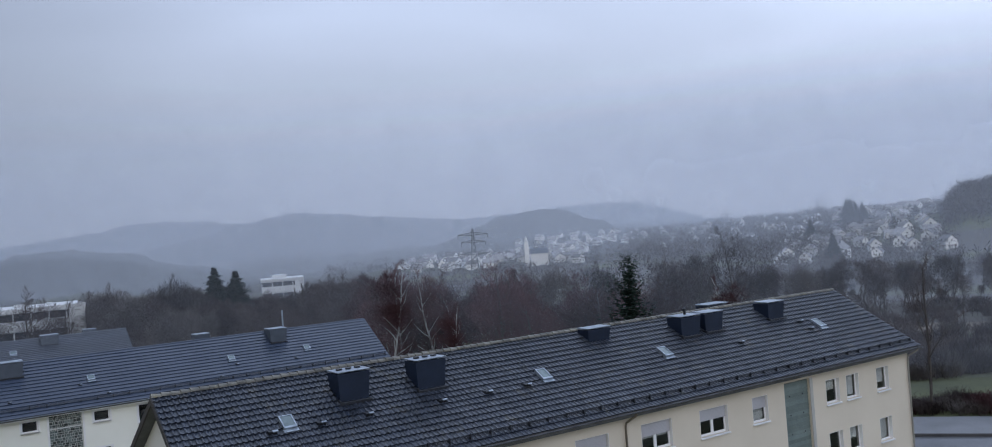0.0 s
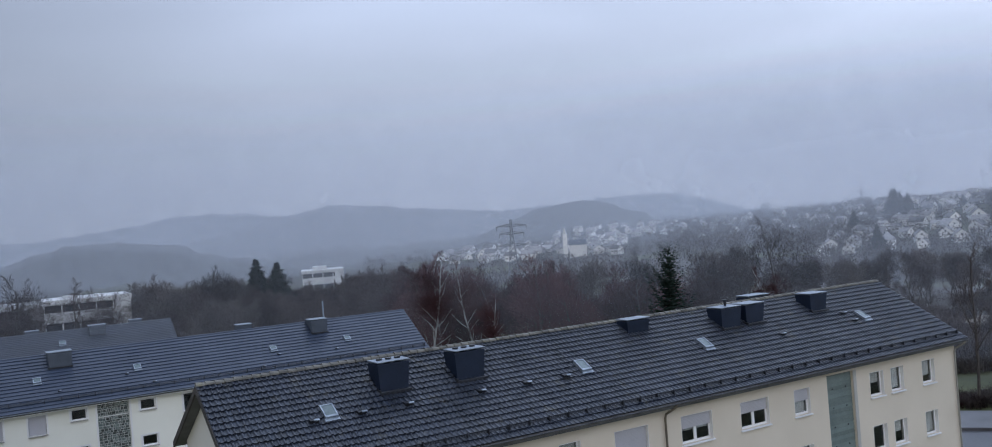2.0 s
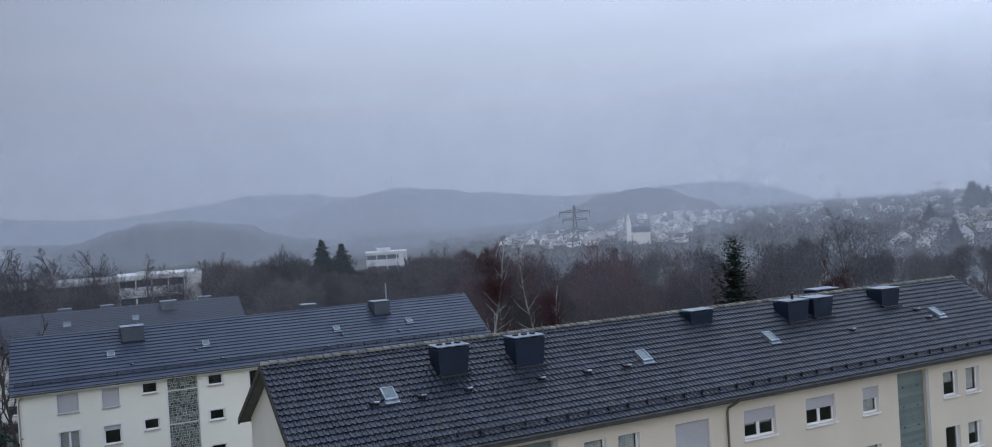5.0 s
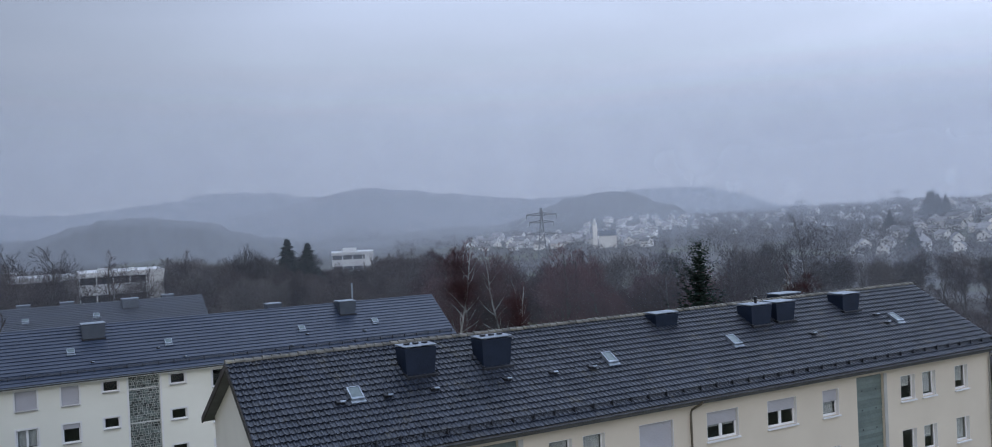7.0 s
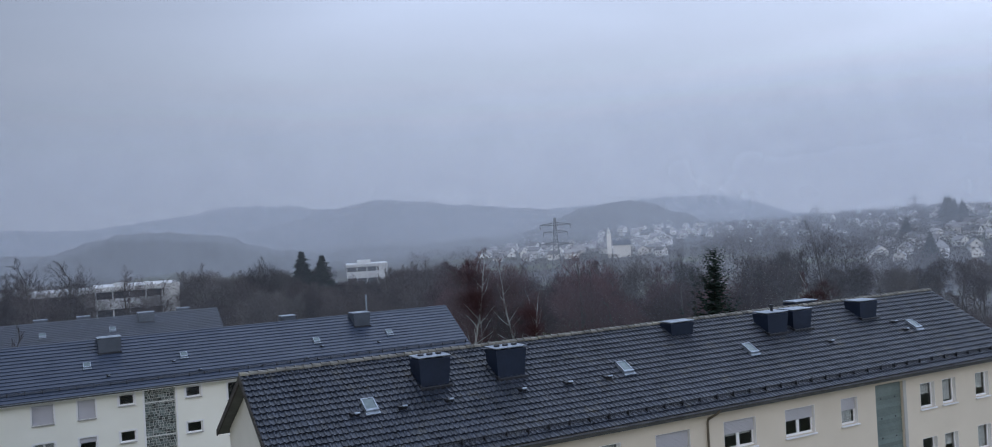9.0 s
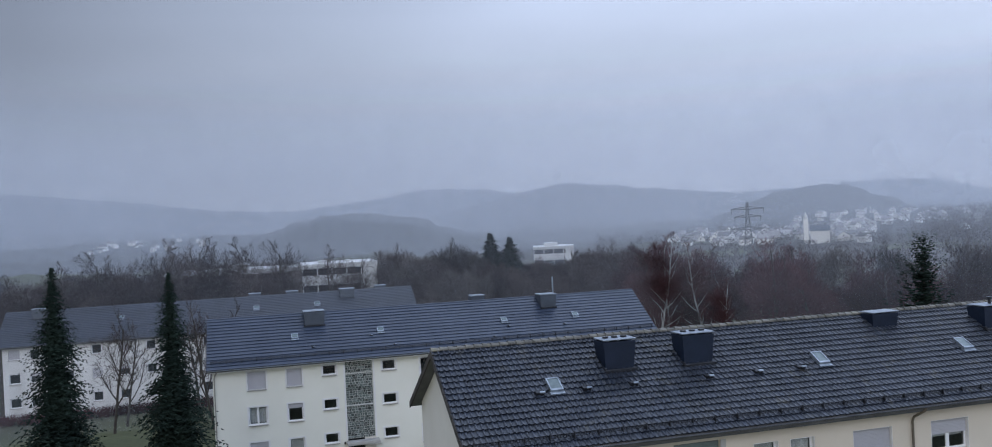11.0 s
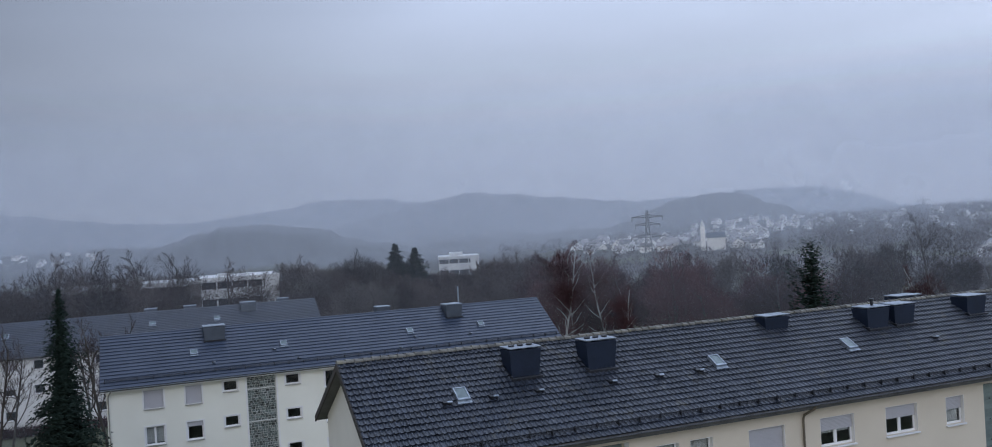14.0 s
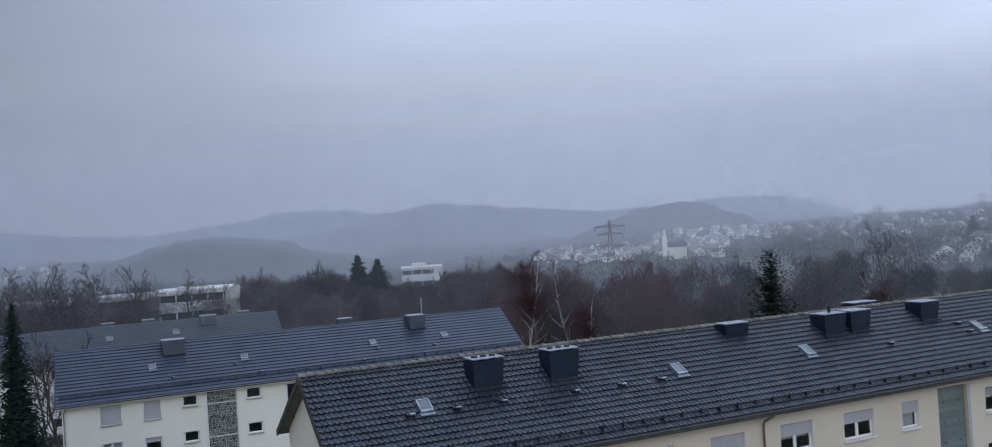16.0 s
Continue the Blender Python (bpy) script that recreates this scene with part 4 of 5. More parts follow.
# ---- trees ----
def grow(seed, height, lean, spread, start, limbs, twig_levels, up=0.35, kids=(6, 6, 3), girth=0.0135):
    """Segments (from, to, radius, radius, level) of a bare tree."""
    rnd = random.Random(seed)
    segs = []

    def branch(p, d, length, r, level, steps):
        nodes = [(p, r)]
        for i in range(steps):
            d = (d + Vector((rnd.gauss(0, 0.13 if level else 0.05), rnd.gauss(0, 0.13 if level else 0.05), rnd.gauss(0, 0.08) + (up * 0.12 if level else 0.02)))).normalized()
            q = p + d * (length / steps)
            r2 = max(r * (1 - 0.62 * (i + 1) / steps), 0.008)
            segs.append((p, q, nodes[-1][1], r2, level))
            nodes.append((q, r2))
            p = q
        return nodes, d

    trunk, d = branch(Vector((0, 0, -0.3)), Vector((lean, rnd.gauss(0, 0.03), 1)).normalized(), height * 0.93, height * girth, 0, 9)

    def spawn(nodes, level, length):
        if level > twig_levels:
            return
        n = limbs if level == 1 else kids[level - 2]
        for i in range(n):
            t = (start + (1 - start) * (i + rnd.random()) / n) if level == 1 else (0.2 + 0.8 * (i + rnd.random()) / n)
            k = t * (len(nodes) - 1)
            a, b = nodes[int(k)], nodes[min(int(k) + 1, len(nodes) - 1)]
            f = k - int(k)
            p = a[0].lerp(b[0], f)
            r = (a[1] + (b[1] - a[1]) * f) * (0.62 if level < 3 else 0.6)
            axis = (b[0] - a[0]).normalized() if (b[0] - a[0]).length > 1e-6 else Vector((0, 0, 1))
            side = axis.cross(Vector((rnd.gauss(0, 1), rnd.gauss(0, 1), rnd.gauss(0, 1)))).normalized()
            ang = radians(rnd.uniform(32, 62))
            dd = (axis * math.cos(ang) + side * math.sin(ang) + Vector((0, 0, up * 0.4))).normalized()
            ln = length * rnd.uniform(0.65, 1.1) * ((1.15 - 0.62 * t) if level == 1 else (1.1 - 0.5 * t))
            nn, _ = branch(p, dd, ln, max(r, (0.05, 0.028, 0.018, 0.014)[level - 1]), level, (5, 4, 3, 2)[level - 1])
            spawn(nn, level + 1, ln * 0.55)

    spawn(trunk, 1, height * spread)
    return segs


def twig_clouds(seed, height, wide, count, low=0.30, clumps=22):
    """Fine outer twigs, gathered in rounded clumps over the crown; level 9."""
    rnd = random.Random(seed + 500)
    segs = []
    mid, rz = height * (low + 1) * 0.5, height * (1 - low) * 0.46
    for c in range(clumps):
        d = Vector((rnd.gauss(0, 1), rnd.gauss(0, 1), rnd.gauss(0.25, 0.9))).normalized() * rnd.uniform(0.35, 0.86)
        c0 = Vector((d.x * wide, d.y * wide, mid + d.z * rz))
        size = wide * rnd.uniform(0.30, 0.46)
        for _ in range(count // clumps):
            e = Vector((rnd.gauss(0, 1), rnd.gauss(0, 1), rnd.gauss(0.2, 1))).normalized()
            p = c0 + e * size * rnd.random() ** 0.6
            way = (e + d * 0.6 + Vector((rnd.gauss(0, 0.5), rnd.gauss(0, 0.5), 0.35 + rnd.gauss(0, 0.4)))).normalized()
            segs.append((p, p + way * rnd.uniform(0.25, 0.75), 0.021, 0.010, 9))
    return segs


def seg_mesh(name, segs, material, sides):
    verts, faces = [], []
    for p, q, r0, r1, _ in segs:
        qn = (q - p).to_track_quat("Z", "Y")
        o = len(verts)
        for c, r in ((p, r0), (q, r1)):
            for k in range(sides):
                verts.append(c + qn @ Vector((r * math.cos(k * math.tau / sides), r * math.sin(k * math.tau / sides), 0)))
        faces += [(o + k, o + (k + 1) % sides, o + sides + (k + 1) % sides, o + sides + k) for k in range(sides)]
    return mesh(name, verts, faces, material)


def bare_tree(kind, label, seed, height, bark, twig, lean=0.02, spread=0.42, start=0.25, limbs=15, up=0.35, kids=(6, 6, 3), levels=4, thick=1, girth=0.0135, wide=0.0, fine=0, low=0.30):
    segs = grow(seed, height, lean, spread, start, limbs, levels, up, kids, girth)
    if fine:
        segs += twig_clouds(seed, height, wide, fine, low)
    root = new(kind)
    tagged(root, label, "tree")
    part("trunk", seg_mesh("trunk", [s for s in segs if s[4] <= thick], bark, 6), None, root)
    part("crown", seg_mesh("crown", [s for s in segs if s[4] > thick], twig, 3), None, root)
    return root


def conifer(kind, label, seed, height, width, needles, droop, whorls, per, gap, droop_end=0.0, taper=0.95, fine=0.15, size=0.72):
    """A conifer of tapered trunk and whorls of boughs, each bough a spray of short needle fans."""
    rnd = random.Random(seed)
    root = new(kind)
    tagged(root, label, "tree")
    bm = bmesh.new()
    rings = []
    for i in range(7):
        k = i / 6
        rings.append([bm.verts.new((0.017 * height * (1 - 0.93 * k) * math.cos(a) + 0.1 * math.sin(3 * k), 0.017 * height * (1 - 0.93 * k) * math.sin(a), -0.4 + (height + 0.3) * k)) for a in [math.tau * j / 7 for j in range(7)]])
    for a, b in zip(rings, rings[1:]):
        for j in range(7):
            bm.faces.new((a[j], a[(j + 1) % 7], b[(j + 1) % 7], b[j]))
    part("trunk", bm, BARK, root)
    verts, faces = [], []
    for i in range(whorls):
        k = (i + rnd.random() * 0.8) / whorls
        z = height * (gap + (1 - gap) * k)
        reach = width * 0.5 * ((1 - k) ** taper * 0.98 + 0.012) * rnd.uniform(0.60, 1.22)
        for j in range(per):
            az = math.tau * (j + rnd.random() * 0.8) / per + i * 1.3
            ln = reach * rnd.uniform(0.5, 1.2)
            d = Vector((math.cos(az), math.sin(az), 0))
            side = Vector((-d.y, d.x, 0))
            n = max(3, int(ln / fine))
            for s in range(n):
                t = (s + 0.6) / n
                c = Vector((0, 0, z + rnd.gauss(0, 0.09))) + side * rnd.gauss(0, 0.12) * ln * t + d * (ln * t) + Vector((0, 0, -droop * ln * t + droop_end * ln * t * t * 1.4))
                fan = (0.30 + 0.34 * (1 - t)) * (0.6 + 0.03 * height) * (0.30 + 0.70 * min(1.0, 1.6 * (1 - k))) * size
                for sgn in (-1, 1):
                    tip = c + side * (sgn * fan * rnd.uniform(0.6, 1.2)) + d * fan * rnd.uniform(0.2, 0.8) + Vector((0, 0, rnd.uniform(-0.30, 0.02) * fan * (2.2 if droop > 0 else -1.0)))
                    o = len(verts)
                    wd = 0.5 * fan * rnd.uniform(0.4, 0.8)
                    verts += [c - d * wd * 0.6 + Vector((0, 0, 0.05)), c + d * wd, tip, c + Vector((0, 0, -wd * 0.8))]
                    faces += [(o, o + 1, o + 2), (o, o + 2, o + 3)]
    part("crown", mesh("crown", verts, faces, needles), None, root)
    return root


def plant(proto, x, y, turn, k=1.0, sink=0.0, first=[]):
    z = ground_z(x, y) - sink
    if proto.name not in first:
        first.append(proto.name)
        proto.matrix_basis = pose(x, y, z, 0, 0, turn) @ Matrix.Diagonal((k, k, k, 1))
        return proto
    o = copy_thing(proto, Matrix.Identity(4))
    o.matrix_basis = pose(x, y, z, 0, 0, turn) @ Matrix.Diagonal((k, k, k, 1))
    return o


def plant_to(proto, height, x, y, turn, top_z):
    """Plants a tree of that height so that its top reaches top_z."""
    return plant(proto, x, y, turn, max(0.25, (top_z - ground_z(x, y)) / height))


def polar(az, r):
    return r * math.sin(radians(az)), r * math.cos(radians(az))


# the two tall spruces in the garden, and one more at the edge of the view
spruce = conifer("spruce", "tall dark narrow spruce on the lawn between the blocks", 3, 17.2, 6.9, NEEDLE, 0.62, 88, 15, 0.02, 0.0, 0.62, 0.12, 0.60)
plant(spruce, -11.2, 58.9, 20)
spruce_b = conifer("spruce", "tall dark narrow spruce on the lawn between the blocks", 8, 16.4, 6.6, NEEDLE, 0.62, 86, 15, 0.02, 0.0, 0.62, 0.12, 0.60)
plant(spruce_b, -4.7, 59.7, 130)
plant(spruce, -19.6, 59.0, 200, 0.86)
# open pine behind the near roof, and the pair of firs above the wood
pine = conifer("pine", "open dark pine with upturned boughs above the brown wood", 5, 17.2, 6.3, NEEDLE, -0.25, 28, 9, 0.10, 0.80, 0.46, 0.13, 1.1)
plant_to(pine, 16.8, 49.2, 56.8, 40, 13.9)
fir = conifer("fir", "broad dark fir rising out of the bare wood", 9, 19.0, 16.5, NEEDLE, 0.25, 54, 13, 0.03, 0.0, 0.78, 0.26, 2.6)
plant_to(fir, 19.0, 43.8, 161.2, 10, 14.5)
plant_to(fir, 19.0, 47.2, 160.2, 80, 13.6)

WOOD_LABEL = "bare brown deciduous tree in the winter wood"
oaks = [bare_tree("oak", WOOD_LABEL, 20 + i, 16.0, BARK, m, 0.03 * (i - 1), s, 0.22, 15, wide=w, fine=5600) for i, (m, s, w) in enumerate(((TWIG, 0.20, 4.0), (TWIG, 0.22, 4.7), (GREYTWIG, 0.20, 4.3)))]
opens = [bare_tree("bare_tree", "tall open bare tree with fine grey-brown twigs", 30 + i, 16.0, BARK, TWIG, 0.02, 0.34, 0.22, 14, 0.4, (7, 6, 4), wide=4.8, fine=2400) for i in range(2)]
reds = [bare_tree("beech", "dense red-brown beech crown in the winter wood", 40 + i, 16.0, BARK, REDTWIG, 0.02, 0.21, 0.12, 18, 0.45, (7, 6, 4), wide=3.6 + 0.4 * i, fine=6200, low=0.14) for i in range(3)]
birch = bare_tree("birch", "white-trunked birch with fine red-brown twigs", 60, 17.5, BIRCHBARK, REDTWIG, 0.05, 0.19, 0.34, 13, 0.55, (6, 6, 4), thick=1, girth=0.0095, wide=2.3, fine=2200, low=0.42)
roadside = bare_tree("roadside_tree", "bare roadside tree with forked dark limbs", 71, 14.5, BARK, TWIG, 0.05, 0.36, 0.28, 9, 0.6, (5, 5, 3), girth=0.011, wide=3.0, fine=260)
slim = bare_tree("garden_tree", "slim bare garden tree in front of a white wall", 82, 11.0, BARK, TWIG, 0.0, 0.42, 0.25, 9, 0.7, (5, 4, 2), wide=2.8, fine=330)

rnd = random.Random(77)
# birches by the end of the second block
for az, r, k in ((25.6, 101, 1.0), (28.4, 103, 0.93), (30.0, 106, 0.72), (29.2, 99, 0.70), (47.0, 92, 0.74), (26.3, 108, 0.98)):
    x, y = polar(az, r)
    plant(birch, x, y, rnd.uniform(0, 360), k)
# the wood behind the blocks; its tops stand this many degrees under the eye's level
LOWER = ((9, 1.45), (22, 1.9), (23.4, 2.5), (24.5, 2.5), (28.2, 2.7), (29.6, 3.7), (31, 3.6), (32, 2.9), (34, 3.0), (36, 3.6), (43, 3.4), (45, 3.3), (48, 3.8), (56, 4.3), (72, 4.6))
for i in range(46):
    az, r = rnd.uniform(23.5, 44), rnd.uniform(104, 150)
    x, y = polar(az, r)
    plant_to(reds[i % 3], 16.0, x, y, rnd.uniform(0, 360), 17.2 - r * math.tan(radians(lerp(LOWER, az) + rnd.uniform(0.2, 1.4))))
for i in range(105):
    az = rnd.uniform(9, 66)
    r = rnd.uniform(112, 225) + 90 * smooth01(41, 47, az)
    x, y = polar(az, r)
    if y < 128 and x < 24 or (az < 11.5 and r > 135):
        continue
    under = lerp(LOWER, az) + rnd.uniform(0.3, 1.9) + 0.9 * noise.noise((az * 0.9, 3.3, 0.5))
    if 15 < az < 20.5:
        under = max(under, 2.5)
    plant_to(oaks[i % 3], 16.0, x, y, rnd.uniform(0, 360), 17.2 - r * math.tan(radians(under)))
# crowns that stand out above the rest
for az, r, under, p in ((26.3, 112, 1.8, 0), (25.3, 116, 2.0, 1), (28.9, 110, 2.25, 1), (28.2, 113, 2.4, 2), (32.4, 108, 2.0, 2), (31.7, 112, 2.25, 0), (33.2, 110, 2.5, 1), (27.4, 115, 2.4, 0), (37.5, 112, 2.95, 2), (24.6, 113, 2.1, 2), (25.8, 110, 1.9, 2), (33.8, 113, 2.3, 1)):
    x, y = polar(az, r)
    plant_to(reds[p], 16.0, x, y, rnd.uniform(0, 360), 17.2 - r * math.tan(radians(under)))
for az, r, under, p in ((35.9, 118, 2.2, 2), (39.3, 126, 2.45, 1), (44.6, 128, 2.6, 0), (51.2, 135, 3.3, 2), (23.4, 128, 1.9, 1), (8.9, 168, 1.24, 0), (9.7, 164, 1.34, 1), (10.7, 160, 1.75, 2), (11.5, 164, 1.8, 0), (12.4, 160, 1.16, 1), (13.2, 166, 1.5, 0), (14.0, 160, 1.65, 2), (16.0, 172, 1.55, 1), (21.3, 150, 1.78, 0), (22.3, 146, 2.0, 1), (24.3, 132, 1.95, 0), (17.5, 205, 2.4, 0), (18.3, 215, 2.6, 1), (19.1, 200, 2.65, 2), (19.9, 210, 2.7, 0), (20.7, 205, 2.45, 1), (43.6, 150, 2.3, 1), (45.2, 160, 2.05, 2)):
    x, y = polar(az, r)
    plant_to(oaks[p], 16.0, x, y, rnd.uniform(0, 360), 17.2 - r * math.tan(radians(under)))
for i in range(80):
    az, r = rnd.uniform(8.2, 25), rnd.uniform(134, 215)
    x, y = polar(az, r)
    if az < 11 and r > 145:
        continue
    under = rnd.uniform(1.9, 3.4) if not 15 < az < 20.8 else rnd.uniform(2.6, 3.6)
    plant_to(oaks[i % 2], 16.0, x, y, rnd.uniform(0, 360), 17.2 - r * math.tan(radians(under)))
for az, r, top in ((54.1, 700, 20.6), (54.3, 690, 21.0), (54.55, 705, 18.5), (54.95, 700, 17.6), (57.5, 720, 14.0), (57.8, 700, 13.0), (52.0, 600, 9.0), (53.2, 430, 4.5)):
    x, y = polar(az, r)
    plant_to(fir, 19.0, x, y, rnd.uniform(0, 360), top)
for i in range(52):
    az, r = rnd.uniform(47, 62), rnd.uniform(176, 290)
    x, y = polar(az, r)
    plant_to(oaks[i % 3], 16.0, x, y, rnd.uniform(0, 360), 17.2 - r * math.tan(radians(rnd.uniform(3.0, 4.4))))
# single larger trees
for az, r, k, p in ((47.9, 122, 1.06, 0), (43.5, 125, 0.85, 1)):
    x, y = polar(az, r)
    plant(opens[p], x, y, rnd.uniform(0, 360), k)
plant(roadside, 70.2, 44.0, 30, 0.88)
for az, r, under in ((54.2, 138, 4.6), (55.3, 132, 4.4), (56.3, 128, 4.9), (59.8, 150, 4.6)):
    x, y = polar(az, r)
    plant_to(roadside, 14.5, x, y, rnd.uniform(0, 360), 17.2 - r * math.tan(radians(under)))
# garden trees before the third block
for az, r, under in ((-7.9, 100, 4.7), (-7.2, 103, 5.4), (-2.3, 96, 4.4), (-1.5, 99, 4.9), (-3.0, 101, 5.0)):
    x, y = polar(az, r)
    plant_to(slim, 11.0, x, y, rnd.uniform(0, 360), 17.2 - r * math.tan(radians(under)))
# trees round the school: open ones before it, closed crowns behind
for i, (az, r, under) in enumerate(((-9.7, 136, 1.7), (-8.0, 140, 0.9), (-5.4, 138, 0.85), (-3.1, 142, 0.4), (-3.9, 134, 0.75), (-1.3, 136, 1.0), (-0.2, 140, 0.75), (2.4, 142, 0.75), (5.2, 150, 1.45), (-7.0, 132, 1.7), (-11.5, 134, 2.0), (-12.8, 138, 1.9), (0.7, 132, 1.7), (-2.2, 133, 1.5), (-14.3, 140, 1.9), (6.6, 152, 2.1))):
    x, y = polar(az, r)
    plant_to(opens[i % 2], 16.0, x, y, rnd.uniform(0, 360), 17.2 - r * math.tan(radians(under + 0.2)))
for i in range(85):
    az, r = rnd.uniform(-18, 9), rnd.uniform(128, 260)
    x, y = polar(az, r)
    if 155 < y < 185 and -17 < x < 27:
        continue
    under = rnd.uniform(1.5, 2.4) if r > 180 else rnd.uniform(3.6, 4.2) if az > 2.6 else rnd.uniform(2.5, 3.6)
    plant_to(oaks[i % 3], 16.0, x, y, rnd.uniform(0, 360), 17.2 - r * math.tan(radians(under)))


for i in range(34):
    az, r = rnd.uniform(-16, 3.0), rnd.uniform(130, 152)
    x, y = polar(az, r)
    plant_to(oaks[i % 2], 16.0, x, y, rnd.uniform(0, 360), 17.2 - r * math.tan(radians(rnd.uniform(2.35, 3.4))))


# far woods: low clumps of bare crowns, past counting
def far_woods():
    rnd = random.Random(5)
    verts, faces = [], []

    def crown(x, y, z, hgt, wide):
        # a short stem, and fine sprays spread through a rounded crown
        mid, rz = z + hgt * 0.58, hgt * 0.42
        verts.extend(((x - 0.25, y, z), (x + 0.25, y, z), (x, y, mid)))
        faces.append((len(verts) - 3, len(verts) - 2, len(verts) - 1))
        for _ in range(64):
            d = Vector((rnd.gauss(0, 1), rnd.gauss(0, 1), rnd.gauss(0, 1))).normalized() * rnd.random() ** 0.4
            p = Vector((x + d.x * wide * 0.8, y + d.y * wide * 0.8, mid + d.z * rz))
            e = p + Vector((d.x * 0.8 + rnd.gauss(0, 0.4), d.y * 0.8 + rnd.gauss(0, 0.4), 0.5 + d.z * 0.5 + rnd.gauss(0, 0.3))).normalized() * hgt * rnd.uniform(0.09, 0.2)
            s = Vector((rnd.gauss(0, 1), rnd.gauss(0, 1), rnd.gauss(0, 0.6))).normalized() * wide * 0.055
            o = len(verts)
            verts.extend((p, e + s, e - s))
            faces.append((o, o + 1, o + 2))

    for _ in range(2600):
        az, r = rnd.uniform(-24, 74), 230 + 1250 * rnd.random() ** 1.5
        x, y = polar(az, r)
        if r > 1000 or az < 22 and r > 430 or az > 26 and r > 330 and rnd.random() < 0.75 or az > 50 and r < 290:
            continue
        crown(x, y, ground_z(x, y) - 0.5, rnd.uniform(8, 14) * (0.7 if r > 300 else 1), rnd.uniform(3, 5.5))
    for az0, az1, r0, r1, count, low, high in ((27, 42, 420, 1000, 650, 3.0, 6.5), (41, 53, 480, 1120, 1100, 5, 10), (50, 60, 330, 1080, 1300, 3.0, 7.5), (59.4, 76, 520, 690, 1500, 7, 11)):
        for _ in range(count):
            az, r = rnd.uniform(az0, az1), rnd.uniform(r0, r1)
            x, y = polar(az, r)
            crown(x, y, ground_z(x, y) - 0.5, rnd.uniform(low, high), rnd.uniform(0.4, 0.55) * high)
    ob = part("far_woods", mesh("far_woods", verts, faces, FARTWIG))
    tagged(ob, "hazy bare woods spread over the valley and slopes", "woods", kind="stuff")


far_woods()


# bushes and hedges
def bush_mesh(seed, twigs, height, wide, material):
    rnd = random.Random(seed)
    segs = []
    for _ in range(twigs):
        a = rnd.uniform(0, math.tau)
        p = Vector((rnd.gauss(0, 0.3) * wide, rnd.gauss(0, 0.3) * wide, -0.1))
        q = p + Vector((math.cos(a) * 0.35 * wide * rnd.random(), math.sin(a) * 0.35 * wide * rnd.random(), height * rnd.uniform(0.4, 0.75)))
        segs.append((p, q, 0.03, 0.018, 0))
        for _ in range(4):
            e = q + Vector((rnd.gauss(0, 0.25) * wide, rnd.gauss(0, 0.25) * wide, height * rnd.uniform(0.0, 0.4)))
            segs.append((p.lerp(q, rnd.uniform(0.3, 1)), e, 0.02, 0.012, 1))
    return seg_mesh("bush", segs, material, 3)


def bushes():
    protos = [bush_mesh(3 + i, 90, 2.4, 1.8, m) for i, m in enumerate((TWIG, GREYTWIG, TWIG))]
    hedge = bush_mesh(9, 90, 2.4, 1.8, REDTWIG)
    rnd = random.Random(31)
    for i in range(95):
        x, y = polar(rnd.uniform(53, 65), rnd.uniform(101, 124))
        b = new("bush", protos[i % 3])
        b.matrix_basis = pose(x, y, ground_z(x, y), 0, 0, rnd.uniform(0, 360)) @ Matrix.Diagonal((1.25, 1.25, rnd.uniform(0.7, 1.25), 1))
        tagged(b, "leafless brown bush beyond the grass verge", "bush", "roadside bushes")
    for i in range(34):
        x, y = polar(rnd.uniform(55.5, 64), rnd.uniform(82.5, 86.5))
        b = new("hedge_bush", protos[i % 3] if i % 5 else hedge)
        b.matrix_basis = pose(x, y, ground_z(x, y), 0, 0, rnd.uniform(0, 360)) @ Matrix.Diagonal((0.9, 0.9, rnd.uniform(0.3, 0.6), 1))
        tagged(b, "low red-brown hedge bush beside the wet path", "bush", "path hedge")
    for i in range(80):
        az, r = rnd.uniform(54, 68), rnd.uniform(126, 200)
        if 148 < r < 169 and az > 57.5:
            continue
        x, y = polar(az, r)
        b = new("scrub_bush", protos[i % 3])
        k = rnd.uniform(1.1, 1.9)
        b.matrix_basis = pose(x, y, ground_z(x, y), 0, 0, rnd.uniform(0, 360)) @ Matrix.Diagonal((k, k, k * 0.7, 1))
        tagged(b, "grey-brown winter scrub on the rough field", "bush", "field scrub")
    for i in range(16):
        x, y = -26 + i * 1.65 + rnd.uniform(-0.3, 0.3), 109.6 + rnd.uniform(-0.4, 0.4)
        b = new("hedge_bush", hedge)
        b.matrix_basis = pose(x, y, ground_z(x, y), 0, 0, rnd.uniform(0, 360)) @ Matrix.Diagonal((0.9, 0.9, 0.5, 1))
        tagged(b, "low red-brown hedge bush along the white wall", "bush", "garden hedge")


bushes()


